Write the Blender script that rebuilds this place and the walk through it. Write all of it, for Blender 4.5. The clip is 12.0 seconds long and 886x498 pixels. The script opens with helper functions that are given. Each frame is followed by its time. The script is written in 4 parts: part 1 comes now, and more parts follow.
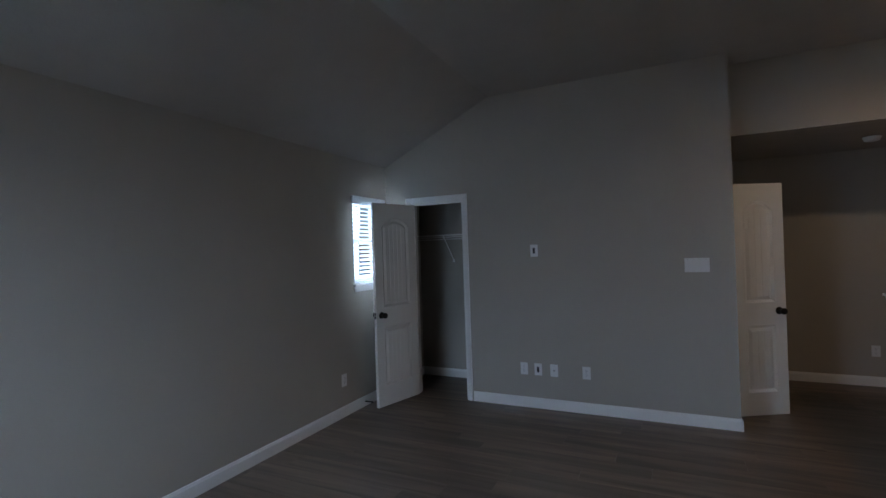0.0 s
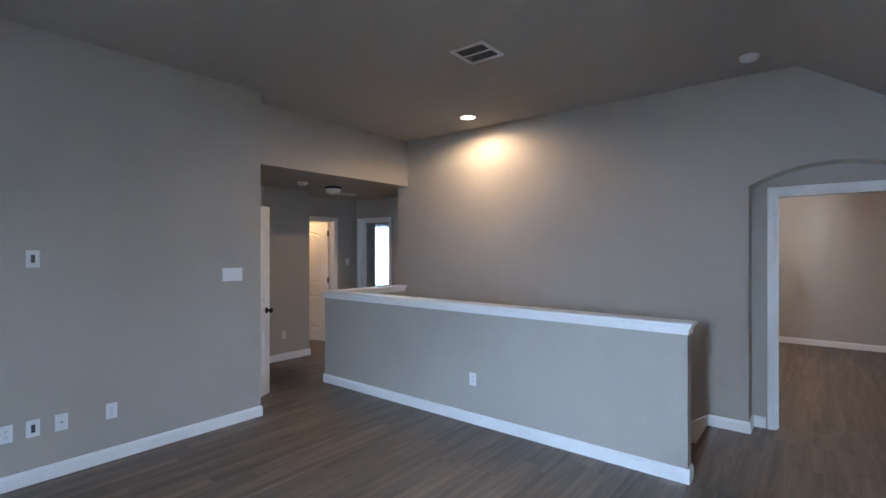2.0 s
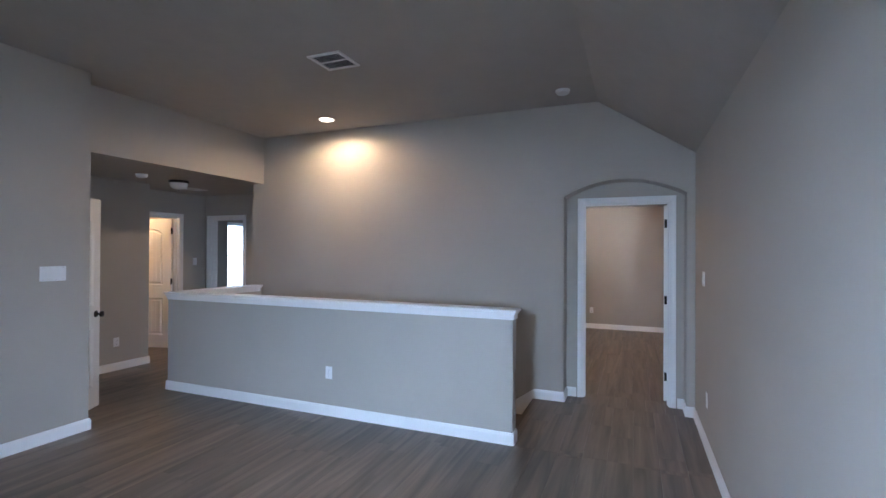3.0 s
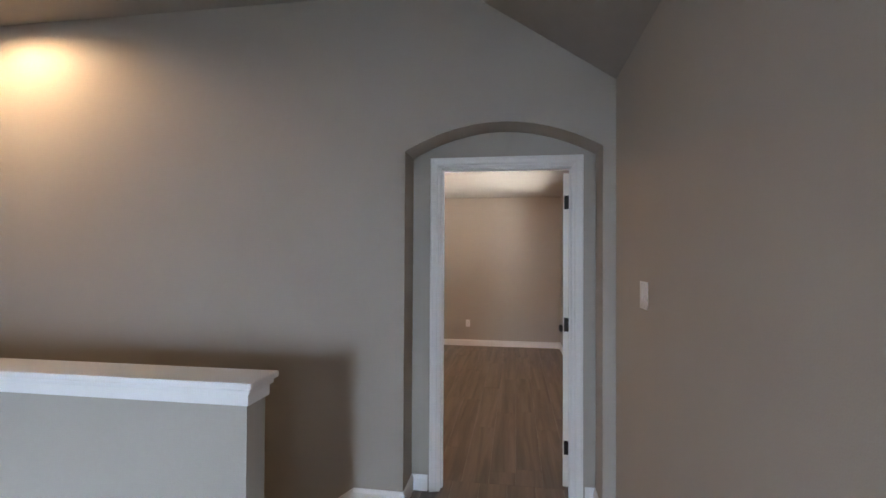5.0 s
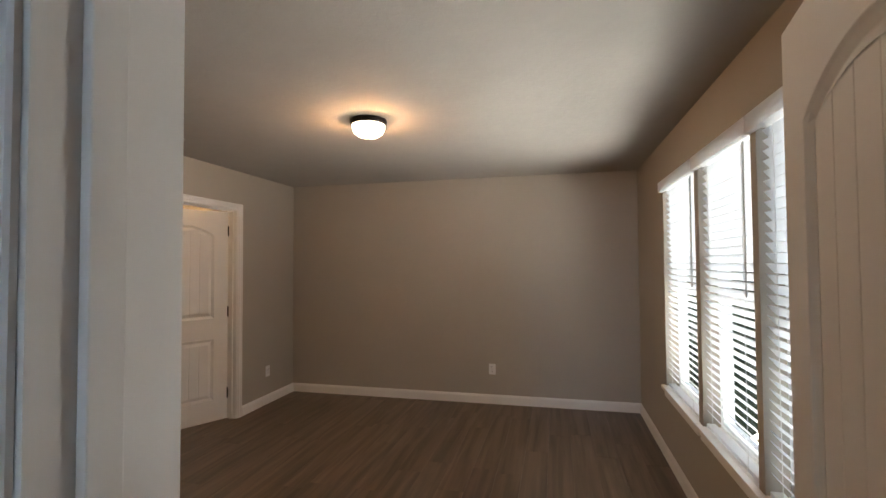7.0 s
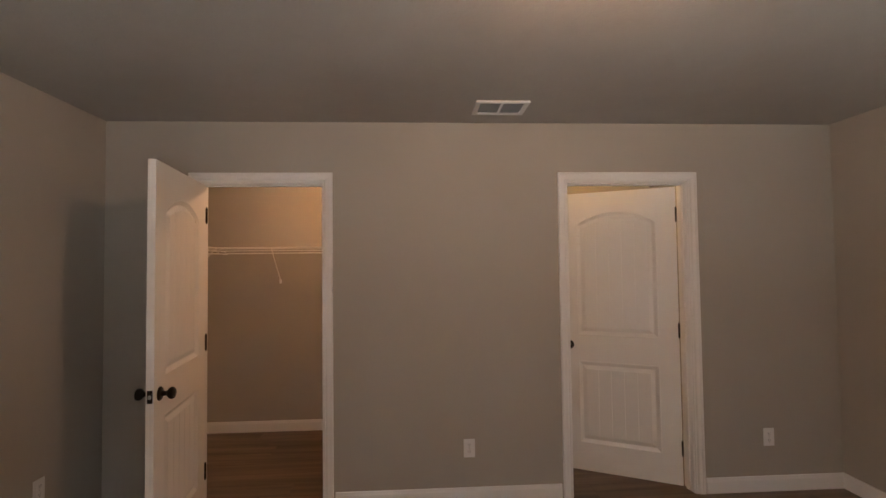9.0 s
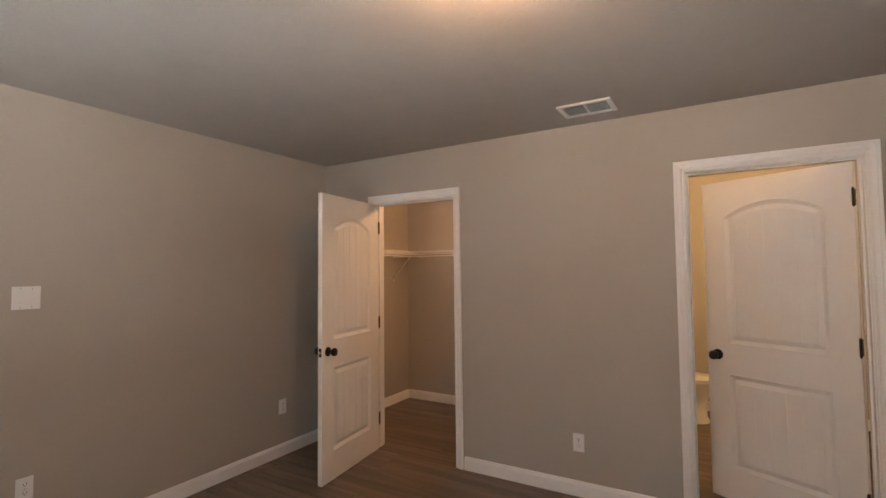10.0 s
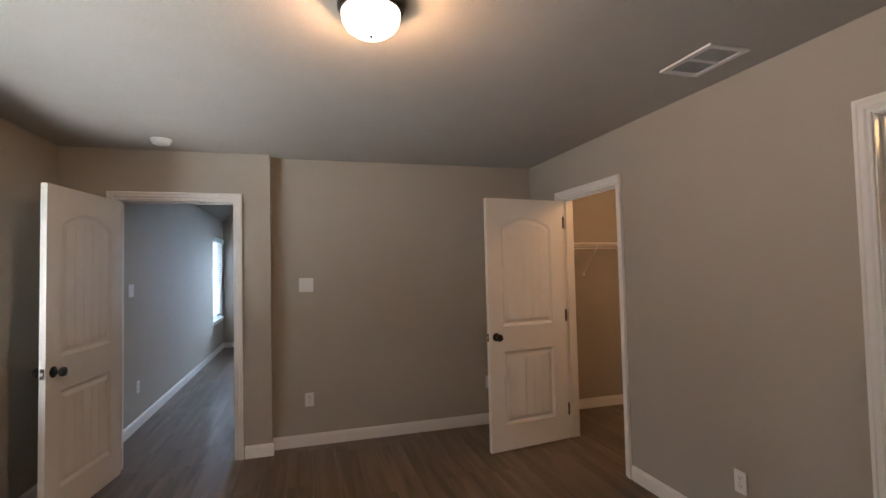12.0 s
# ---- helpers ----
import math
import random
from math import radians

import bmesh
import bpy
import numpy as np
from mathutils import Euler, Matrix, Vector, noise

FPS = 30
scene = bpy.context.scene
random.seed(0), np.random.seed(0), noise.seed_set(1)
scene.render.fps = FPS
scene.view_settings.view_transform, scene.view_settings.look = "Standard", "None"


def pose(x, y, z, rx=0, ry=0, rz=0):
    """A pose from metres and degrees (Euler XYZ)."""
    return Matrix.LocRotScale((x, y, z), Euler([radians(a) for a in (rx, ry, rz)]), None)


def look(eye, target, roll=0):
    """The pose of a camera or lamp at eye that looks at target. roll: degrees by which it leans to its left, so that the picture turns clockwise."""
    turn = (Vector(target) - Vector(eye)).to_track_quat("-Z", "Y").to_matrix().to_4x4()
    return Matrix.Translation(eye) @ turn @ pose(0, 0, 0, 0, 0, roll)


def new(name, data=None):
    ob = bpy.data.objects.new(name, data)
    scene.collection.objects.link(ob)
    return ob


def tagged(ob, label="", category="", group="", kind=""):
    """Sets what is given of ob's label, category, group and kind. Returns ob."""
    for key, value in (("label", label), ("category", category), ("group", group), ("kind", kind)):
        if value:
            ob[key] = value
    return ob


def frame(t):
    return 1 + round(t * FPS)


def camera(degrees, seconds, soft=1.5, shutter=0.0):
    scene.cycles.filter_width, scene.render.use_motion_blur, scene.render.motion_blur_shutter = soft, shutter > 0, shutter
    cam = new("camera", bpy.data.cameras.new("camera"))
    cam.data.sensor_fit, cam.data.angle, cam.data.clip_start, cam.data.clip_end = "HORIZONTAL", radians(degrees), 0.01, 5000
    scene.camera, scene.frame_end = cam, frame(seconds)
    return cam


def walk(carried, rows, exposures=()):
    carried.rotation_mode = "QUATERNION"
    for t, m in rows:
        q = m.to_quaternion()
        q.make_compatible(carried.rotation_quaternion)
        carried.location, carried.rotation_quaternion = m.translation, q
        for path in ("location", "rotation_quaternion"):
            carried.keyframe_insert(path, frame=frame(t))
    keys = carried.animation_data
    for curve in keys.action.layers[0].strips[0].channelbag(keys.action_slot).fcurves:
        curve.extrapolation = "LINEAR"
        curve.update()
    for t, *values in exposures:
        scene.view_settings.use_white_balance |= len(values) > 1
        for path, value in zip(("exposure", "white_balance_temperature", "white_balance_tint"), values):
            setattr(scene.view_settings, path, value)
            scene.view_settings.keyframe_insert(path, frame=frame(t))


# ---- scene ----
cam = camera(86.8, 12.0)

PATH = [
    (0, (-0.049, 0.519, 1.525), (-0.911, 2.323, 1.537), -1.9),
    (0.5, (-0.624, 0.638, 1.538), (-0.75, 2.634, 1.544), -1.6),
    (1, (-1.111, 0.695, 1.558), (-0.629, 2.636, 1.563), -1.1),
    (1.5, (-1.537, 0.786, 1.568), (-0.425, 2.447, 1.572), -0.6),
    (2, (-1.938, 0.842, 1.57), (-0.375, 2.09, 1.572), 0.0),
    (2.5, (-2.177, 0.767, 1.551), (-0.382, 1.648, 1.562), 0.3),
    (3, (-2.134, 0.629, 1.537), (-0.282, 1.383, 1.549), 0.3),
    (3.5, (-1.775, 0.516, 1.55), (0.123, 1.146, 1.559), 0.1),
    (3.7, (-1.583, 0.472, 1.58), (0.331, 1.054, 1.586), 0.1),
    (5.3, (0.52, 0.678, 1.488), (2.502, 0.946, 1.516), 0.3),
    (5.5, (0.792, 0.685, 1.494), (2.776, 0.935, 1.524), 0.2),
    (6, (1.506, 0.655, 1.498), (3.495, 0.867, 1.544), -0.5),
    (6.5, (2.188, 0.691, 1.503), (4.172, 0.932, 1.553), -0.7),
    (6.7, (2.436, 0.712, 1.510), (4.413, 1.008, 1.566), -0.6),
    (8.3, (4.22, 0.769, 1.488), (5.286, 2.46, 1.561), -0.9),
    (8.5, (4.449, 0.767, 1.493), (5.266, 2.59, 1.573), -1.0),
    (9, (5.02, 0.788, 1.51), (5.132, 2.784, 1.58), -0.7),
    (9.5, (5.639, 0.728, 1.504), (5.151, 2.666, 1.583), -0.7),
    (10, (6.176, 0.68, 1.473), (5.16, 2.399, 1.566), -0.6),
    (10.5, (6.676, 0.669, 1.483), (5.259, 2.077, 1.574), -0.6),
    (11, (7.021, 0.756, 1.508), (5.234, 1.65, 1.592), -0.4),
    (11.5, (7.181, 1.134, 1.509), (5.251, 1.65, 1.587), -0.6),
    (12, (7.276, 1.675, 1.481), (5.358, 2.236, 1.559), -1.3),
]
EXPO = [(0, -1.43, 6050, 12), (0.5, -0.87, 5800, 10), (1.0, -0.58, 6050, 12), (1.5, -0.42, 6150, 14), (2.0, -0.1, 5800, 12), (2.5, 0.02, 5750, 14), (3.5, -0.07, 5750, 14), (5.5, -0.1, 7050, 16), (6.0, -0.12, 6950, 14), (6.5, -0.38, 6850, 10),
        (8.5, -0.68, 6650, 14), (9.5, -0.25, 6600, 14), (10.5, 0.0, 6000, 11), (11.0, 0.05, 5800, 10), (12.0, -0.47, 6100, 10)]
walk(cam, [(t, look(eye, target, roll)) for t, eye, target, roll in PATH], EXPO)

# ---- plan (metres) ----
LW, LS, LN, LE = -2.85, 0.095, 4.952, 2.815        # loft faces: west, south, north, east
LH, LE_H = 3.06, 2.48                             # loft ceiling, its low edge
CX, CY = -1.62, 0.97                              # creases of the vault
NX = 0.447                                        # end of the loft's north wall
BX0, BX1, BY0, BY1, BH = 3.20, 7.848, -0.073, 3.81, 2.44   # bedroom
BXR, JOG = 3.083, 1.395                           # recessed west wall, jog
HY, HH = 5.262, 2.44                              # header face, hall ceiling
HWX, HWS, HWN = 1.537, 1.520, 5.412               # half wall faces
DOOR_H = 2.045

# ---- world and large lights ----
world = bpy.data.worlds.new("world")
scene.world = world
world.use_nodes = True
sky = world.node_tree.nodes.new("ShaderNodeTexSky")
sky.sky_type, sky.sun_disc, sky.sun_elevation, sky.sun_rotation = "NISHITA", False, radians(48), radians(20)
bg = world.node_tree.nodes["Background"]
bg.inputs["Strength"].default_value = 0.12
world.node_tree.links.new(sky.outputs[0], bg.inputs[0])


def area(name, eye, target, sx, sy, power, color):
    d = bpy.data.lights.new(name, "AREA")
    d.shape, d.size, d.size_y, d.energy, d.color = "RECTANGLE", sx, sy, power, color
    o = new(name, d)
    o.matrix_world = look(eye, target)
    return o


def point(name, at, power, color, radius=0.06):
    d = bpy.data.lights.new(name, "POINT")
    d.energy, d.color, d.shadow_soft_size = power, color, radius
    o = new(name, d)
    o.location = at
    return o


DAY = (0.57, 0.76, 1.0)
WARM = (1.0, 0.55, 0.26)
# area lamps just outside the windows, standing in for sky light
area("skylight_loft_west", (LW - 0.55, 1.30, 1.85), (LW + 1, 1.30, 1.75), 1.2, 1.5, 1380, DAY)
area("skylight_loft_corner", (LW - 0.55, 4.60, 1.85), (LW + 1, 4.60, 1.75), 1.2, 1.5, 560, DAY)
area("skylight_loft_south", (-2.26, LS - 0.60, 1.75), (-1.46, LS + 1, 1.5), 1.5, 1.8, 260, DAY)
# added low and tilted up, standing in for daylight thrown up by the ground
area("ground_bounce_bed_a", (5.37, BY0 - 0.75, 0.35), (5.37, BY0 + 0.35, 1.85), 0.85, 1.5, 165, (1.0, 1.0, 0.94))
area("ground_bounce_bed_b", (6.28, BY0 - 0.75, 0.35), (6.28, BY0 + 0.35, 1.85), 0.85, 1.5, 180, (1.0, 1.0, 0.94))
area("ground_bounce_bed_c", (4.64, BY0 - 0.75, 0.35), (4.64, BY0 + 0.35, 1.85), 0.85, 1.5, 28, (1.0, 1.0, 0.94))
area("skylight_far_room", (6.1, 9.4, 1.4), (6.1, 8, 1.3), 0.9, 1.5, 110, DAY)
# bulbs of the lamps
point("bulb_bedroom", (5.61, 1.91, 2.372), 37, WARM, 0.03)
can_spot = bpy.data.lights.new("bulb_downlight", "SPOT")
can_spot.energy, can_spot.color, can_spot.spot_size, can_spot.spot_blend, can_spot.shadow_soft_size = 95, (1.0, 0.70, 0.42), radians(170), 0.45, 0.05
new("bulb_downlight", can_spot).location = (2.365, 3.92, LH - 0.015)
point("bulb_bath", (6.6, 4.9, 2.29), 75, (1.0, 0.60, 0.25), 0.06)
point("bulb_closet", (4.35, 4.5, 2.29), 28, (1.0, 0.52, 0.23), 0.06)
point("bulb_hall_bath", (2.6, 8.0, 2.29), 40, (1.0, 0.60, 0.27), 0.06)

# ---- materials ----


def mat(name, color, rough=0.6, metal=0.0, vary=0.06, scale=6.0, bump=0.0, bump_scale=200.0, spec=0.4, translucent=0.0):
    m = bpy.data.materials.new(name)
    m.use_nodes = True
    n, l = m.node_tree.nodes, m.node_tree.links
    b = n["Principled BSDF"]
    b.inputs["Roughness"].default_value, b.inputs["Metallic"].default_value = rough, metal
    b.inputs["Specular IOR Level"].default_value = spec
    g = n.new("ShaderNodeNewGeometry")
    big = n.new("ShaderNodeTexNoise")
    big.inputs["Scale"].default_value, big.inputs["Detail"].default_value = scale, 5.0
    l.new(g.outputs["Position"], big.inputs["Vector"])
    ramp = n.new("ShaderNodeValToRGB")
    lo, hi = [max(0, c * (1 - vary)) for c in color], [min(1, c * (1 + vary)) for c in color]
    ramp.color_ramp.elements[0].color, ramp.color_ramp.elements[1].color = (*lo, 1), (*hi, 1)
    ramp.color_ramp.elements[0].position, ramp.color_ramp.elements[1].position = 0.3, 0.7
    l.new(big.outputs["Fac"], ramp.inputs["Fac"])
    l.new(ramp.outputs["Color"], b.inputs["Base Color"])
    if bump:
        fine = n.new("ShaderNodeTexNoise")
        fine.inputs["Scale"].default_value, fine.inputs["Detail"].default_value = bump_scale, 3.0
        l.new(g.outputs["Position"], fine.inputs["Vector"])
        bp = n.new("ShaderNodeBump")
        bp.inputs["Strength"].default_value, bp.inputs["Distance"].default_value = bump, 0.004
        l.new(fine.outputs["Fac"], bp.inputs["Height"])
        l.new(bp.outputs["Normal"], b.inputs["Normal"])
    if translucent:
        t = n.new("ShaderNodeBsdfTranslucent")
        t.inputs["Color"].default_value = (*color, 1)
        mix = n.new("ShaderNodeMixShader")
        mix.inputs["Fac"].default_value = translucent
        l.new(b.outputs[0], mix.inputs[1])
        l.new(t.outputs[0], mix.inputs[2])
        l.new(mix.outputs[0], n["Material Output"].inputs["Surface"])
    return m


def glow(name, color, strength):
    m = bpy.data.materials.new(name)
    m.use_nodes = True
    b = m.node_tree.nodes["Principled BSDF"]
    b.inputs["Base Color"].default_value = (0.8, 0.8, 0.8, 1)
    b.inputs["Emission Color"].default_value = (*color, 1)
    b.inputs["Emission Strength"].default_value = strength
    return m


def ceiling_paint(name, color):
    """Knock-down plaster: flattened blobs over fine grain."""
    m = mat(name, color, 0.85, vary=0.02, bump=0.08, bump_scale=260, spec=0.2)
    n, l = m.node_tree.nodes, m.node_tree.links
    g = n.new("ShaderNodeNewGeometry")
    blob = n.new("ShaderNodeTexNoise")
    blob.inputs["Scale"].default_value, blob.inputs["Detail"].default_value = 26.0, 4.0
    l.new(g.outputs["Position"], blob.inputs["Vector"])
    ramp = n.new("ShaderNodeValToRGB")
    ramp.color_ramp.elements[0].position, ramp.color_ramp.elements[1].position = 0.47, 0.56
    l.new(blob.outputs["Fac"], ramp.inputs["Fac"])
    bp = n.new("ShaderNodeBump")
    bp.inputs["Strength"].default_value, bp.inputs["Distance"].default_value = 0.22, 0.002
    l.new(ramp.outputs["Color"], bp.inputs["Height"])
    old = n["Principled BSDF"].inputs["Normal"].links[0].from_socket
    l.new(old, bp.inputs["Normal"])
    l.new(bp.outputs["Normal"], n["Principled BSDF"].inputs["Normal"])
    return m


def wood(name, dark, light, rough=0.36):
    """Wood-look vinyl boards with long grain along x, each board its own tone."""
    m = bpy.data.materials.new(name)
    m.use_nodes = True
    n, l = m.node_tree.nodes, m.node_tree.links
    b = n["Principled BSDF"]
    g, info = n.new("ShaderNodeNewGeometry"), n.new("ShaderNodeObjectInfo")
    add = n.new("ShaderNodeVectorMath")
    mul = n.new("ShaderNodeVectorMath")
    mul.operation = "MULTIPLY"
    mul.inputs[1].default_value = (0.55, 8.5, 1.0)
    jump = n.new("ShaderNodeMath")
    jump.operation = "MULTIPLY"
    jump.inputs[1].default_value = 37.0
    l.new(info.outputs["Random"], jump.inputs[0])
    l.new(g.outputs["Position"], mul.inputs[0])
    l.new(mul.outputs[0], add.inputs[0])
    l.new(jump.outputs[0], add.inputs[1])
    grain = n.new("ShaderNodeTexNoise")
    grain.inputs["Scale"].default_value, grain.inputs["Detail"].default_value, grain.inputs["Roughness"].default_value = 1.5, 5.0, 0.52
    grain.inputs["Distortion"].default_value = 0.6
    l.new(add.outputs[0], grain.inputs["Vector"])
    fine = n.new("ShaderNodeTexNoise")
    fine.inputs["Scale"].default_value, fine.inputs["Detail"].default_value = 9.0, 4.0
    l.new(add.outputs[0], fine.inputs["Vector"])
    ramp = n.new("ShaderNodeValToRGB")
    ramp.color_ramp.elements[0].color, ramp.color_ramp.elements[1].color = (*dark, 1), (*light, 1)
    ramp.color_ramp.elements[0].position, ramp.color_ramp.elements[1].position = 0.32, 0.70
    l.new(grain.outputs["Fac"], ramp.inputs["Fac"])
    tone = n.new("ShaderNodeMapRange")
    tone.inputs["To Min"].default_value, tone.inputs["To Max"].default_value = 0.90, 1.10
    l.new(info.outputs["Random"], tone.inputs["Value"])
    hsv = n.new("ShaderNodeHueSaturation")
    l.new(tone.outputs[0], hsv.inputs["Value"])
    l.new(ramp.outputs["Color"], hsv.inputs["Color"])
    l.new(hsv.outputs["Color"], b.inputs["Base Color"])
    rr = n.new("ShaderNodeMapRange")
    rr.inputs["To Min"].default_value, rr.inputs["To Max"].default_value = rough - 0.07, rough + 0.1
    l.new(fine.outputs["Fac"], rr.inputs["Value"])
    l.new(rr.outputs[0], b.inputs["Roughness"])
    bp = n.new("ShaderNodeBump")
    bp.inputs["Strength"].default_value, bp.inputs["Distance"].default_value = 0.12, 0.002
    l.new(fine.outputs["Fac"], bp.inputs["Height"])
    l.new(bp.outputs["Normal"], b.inputs["Normal"])
    b.inputs["Specular IOR Level"].default_value = 0.4
    return m


WALL = mat("greige_wall_paint", (0.436, 0.400, 0.345), 0.75, vary=0.03, scale=1.3, bump=0.18, bump_scale=170, spec=0.25)
CEIL = ceiling_paint("ceiling_paint", (0.42, 0.39, 0.35))
TRIM = mat("white_trim_paint", (0.84, 0.83, 0.81), 0.42, vary=0.015, scale=2)
DOORP = mat("white_door_paint", (0.84, 0.82, 0.78), 0.40, vary=0.02, scale=2.5, bump=0.03, bump_scale=60)
PLATE = mat("white_plastic", (0.80, 0.80, 0.79), 0.35, vary=0.01)
# colour of solid chips that stand in for shade inside slots and holes
SLOT_SHADE = mat("slot_shade_dark", (0.06, 0.06, 0.06), 0.6)
BRONZE = mat("oil_rubbed_bronze", (0.025, 0.021, 0.018), 0.38, 0.7, vary=0.3, scale=40, bump=0.1, bump_scale=300)
STEEL = mat("satin_steel", (0.45, 0.43, 0.40), 0.35, 0.9)
FLOOR = wood("vinyl_plank", (0.090, 0.064, 0.046), (0.222, 0.163, 0.119), 0.31)
STAIRW = wood("stair_tread_wood", (0.10, 0.06, 0.035), (0.18, 0.11, 0.065))
SUBF = mat("subfloor", (0.06, 0.045, 0.034), 0.8)
BLIND = mat("white_blind_slat", (0.86, 0.87, 0.88), 0.5, vary=0.01, translucent=0.6)
VINYL = mat("white_window_vinyl", (0.82, 0.83, 0.84), 0.35, vary=0.01)
WIRE = mat("white_coated_wire", (0.78, 0.76, 0.72), 0.35, vary=0.02)
VENTM = mat("white_register_metal", (0.72, 0.71, 0.69), 0.4, vary=0.02)
DUCT_SHADE = mat("duct_shade_dark", (0.05, 0.05, 0.055), 0.7)
CERAMIC = mat("white_ceramic", (0.82, 0.80, 0.76), 0.12, vary=0.01, spec=0.6)
ESPRESSO = mat("espresso_cabinet", (0.022, 0.015, 0.012), 0.5, vary=0.25, scale=8)
COUNTER = mat("cultured_marble", (0.78, 0.73, 0.63), 0.2, vary=0.05, scale=5)
REDP = mat("dark_red_cardboard", (0.22, 0.02, 0.02), 0.6)
BLACKP = mat("black_plastic", (0.02, 0.02, 0.022), 0.4)
BULBG = glow("lit_opal_glass", (1.0, 0.80, 0.58), 9.0)
CANG = glow("lit_downlight_lens", (1.0, 0.82, 0.60), 14.0)
OPAL = mat("unlit_opal_glass", (0.72, 0.70, 0.66), 0.2, vary=0.01)
GRASS = mat("ground_grass", (0.09, 0.11, 0.05), 0.9, vary=0.4, scale=0.5)
GLASS = bpy.data.materials.new("window_glass")
GLASS.use_nodes = True
_g = GLASS.node_tree.nodes["Principled BSDF"]
_g.inputs["Transmission Weight"].default_value, _g.inputs["Roughness"].default_value, _g.inputs["IOR"].default_value = 1.0, 0.0, 1.05

# ---- mesh helpers ----


def box(bm, x0, y0, z0, x1, y1, z1, bevel=0.0):
    r = bmesh.ops.create_cube(bm, size=1.0)
    vs = r["verts"]
    bmesh.ops.transform(bm, verts=vs, matrix=Matrix.Translation(((x0 + x1) / 2, (y0 + y1) / 2, (z0 + z1) / 2)) @ Matrix.Diagonal((abs(x1 - x0), abs(y1 - y0), abs(z1 - z0), 1)))
    if bevel:
        es = list({e for v in vs for e in v.link_edges})
        bmesh.ops.bevel(bm, geom=es, offset=bevel, segments=2, affect="EDGES", profile=0.6)
    return bm


def prism(bm, pts, vec):
    """A closed solid: the flat polygon pts pushed along vec."""
    a = [bm.verts.new(p) for p in pts]
    c = [bm.verts.new(Vector(p) + Vector(vec)) for p in pts]
    bm.faces.new(a[::-1])
    bm.faces.new(c)
    for i in range(len(a)):
        j = (i + 1) % len(a)
        bm.faces.new((a[i], a[j], c[j], c[i]))
    return bm


def rod(bm, p, q, r, n=8):
    p, q = Vector(p), Vector(q)
    d = q - p
    m = Matrix.Translation((p + q) / 2) @ d.to_track_quat("Z", "Y").to_matrix().to_4x4()
    bmesh.ops.create_cone(bm, cap_ends=True, segments=n, radius1=r, radius2=r, depth=d.length, matrix=m)
    return bm


def lathe(bm, prof, m=Matrix.Identity(4), n=28, sx=1.0, sy=1.0):
    """Turns the profile (radius, height) round z."""
    rings = []
    for r, z in prof:
        rings.append([bm.verts.new(m @ Vector((sx * r * math.cos(2 * math.pi * k / n), sy * r * math.sin(2 * math.pi * k / n), z))) for k in range(n)])
    for a, c in zip(rings, rings[1:]):
        for k in range(n):
            bm.faces.new((a[k], a[(k + 1) % n], c[(k + 1) % n], c[k]))
    bm.faces.new(rings[0][::-1])
    bm.faces.new(rings[-1])
    return bm


def mesh_of(name, bm, material, smooth=False):
    bmesh.ops.recalc_face_normals(bm, faces=bm.faces)
    me = bpy.data.meshes.new(name)
    bm.to_mesh(me)
    bm.free()
    me.materials.append(material)
    if smooth:
        for p in me.polygons:
            p.use_smooth = True
        me.set_sharp_from_angle(angle=radians(40))
    return me


def part(name, bm, material, parent, label="", smooth=False):
    o = new(name, mesh_of(name, bm, material, smooth))
    o.parent = parent
    return tagged(o, label)


def thing(name, label, category, group="", m=Matrix.Identity(4)):
    o = new(name)
    o.empty_display_size = 0.1
    o.matrix_basis = m
    return tagged(o, label, category, group)


def structure(name, bm, material, label, category, smooth=False):
    return tagged(new(name, mesh_of(name, bm, material, smooth)), label, category, kind="structure")


def wall_cells(bm, axis, lo, hi, u0, u1, z0, z1, holes=()):
    """A wall across axis ('x' or 'y') from lo to hi in thickness, u0..u1 along, with holes (u0, u1, z0, z1) right through."""
    us = sorted({u0, u1, *[h[0] for h in holes], *[h[1] for h in holes]})
    zs = sorted({z0, z1, *[h[2] for h in holes], *[h[3] for h in holes]})
    us, zs = [u for u in us if u0 <= u <= u1], [z for z in zs if z0 <= z <= z1]

    def solid(i, j):
        if not (0 <= i < len(us) - 1 and 0 <= j < len(zs) - 1):
            return False
        u, z = (us[i] + us[i + 1]) / 2, (zs[j] + zs[j + 1]) / 2
        return not any(h[0] < u < h[1] and h[2] < z < h[3] for h in holes)

    def v(d, u, z):
        return (d, u, z) if axis == "x" else (u, d, z)

    def quad(*ps):
        bm.faces.new([bm.verts.new(v(*p)) for p in ps])
    for i in range(len(us) - 1):
        for j in range(len(zs) - 1):
            if not solid(i, j):
                continue
            a, b, c, d = us[i], us[i + 1], zs[j], zs[j + 1]
            quad((lo, a, c), (lo, b, c), (lo, b, d), (lo, a, d))
            quad((hi, a, c), (hi, b, c), (hi, b, d), (hi, a, d))
            if not solid(i - 1, j):
                quad((lo, a, c), (hi, a, c), (hi, a, d), (lo, a, d))
            if not solid(i + 1, j):
                quad((lo, b, c), (hi, b, c), (hi, b, d), (lo, b, d))
            if not solid(i, j - 1):
                quad((lo, a, c), (hi, a, c), (hi, b, c), (lo, b, c))
            if not solid(i, j + 1):
                quad((lo, a, d), (hi, a, d), (hi, b, d), (lo, b, d))
    bmesh.ops.remove_doubles(bm, verts=bm.verts, dist=1e-5)
    return bm


def wall(name, axis, lo, hi, u0, u1, z0, z1, holes=(), label="greige painted drywall wall"):
    return structure(name, wall_cells(bmesh.new(), axis, lo, hi, u0, u1, z0, z1, holes), WALL, label, "wall")


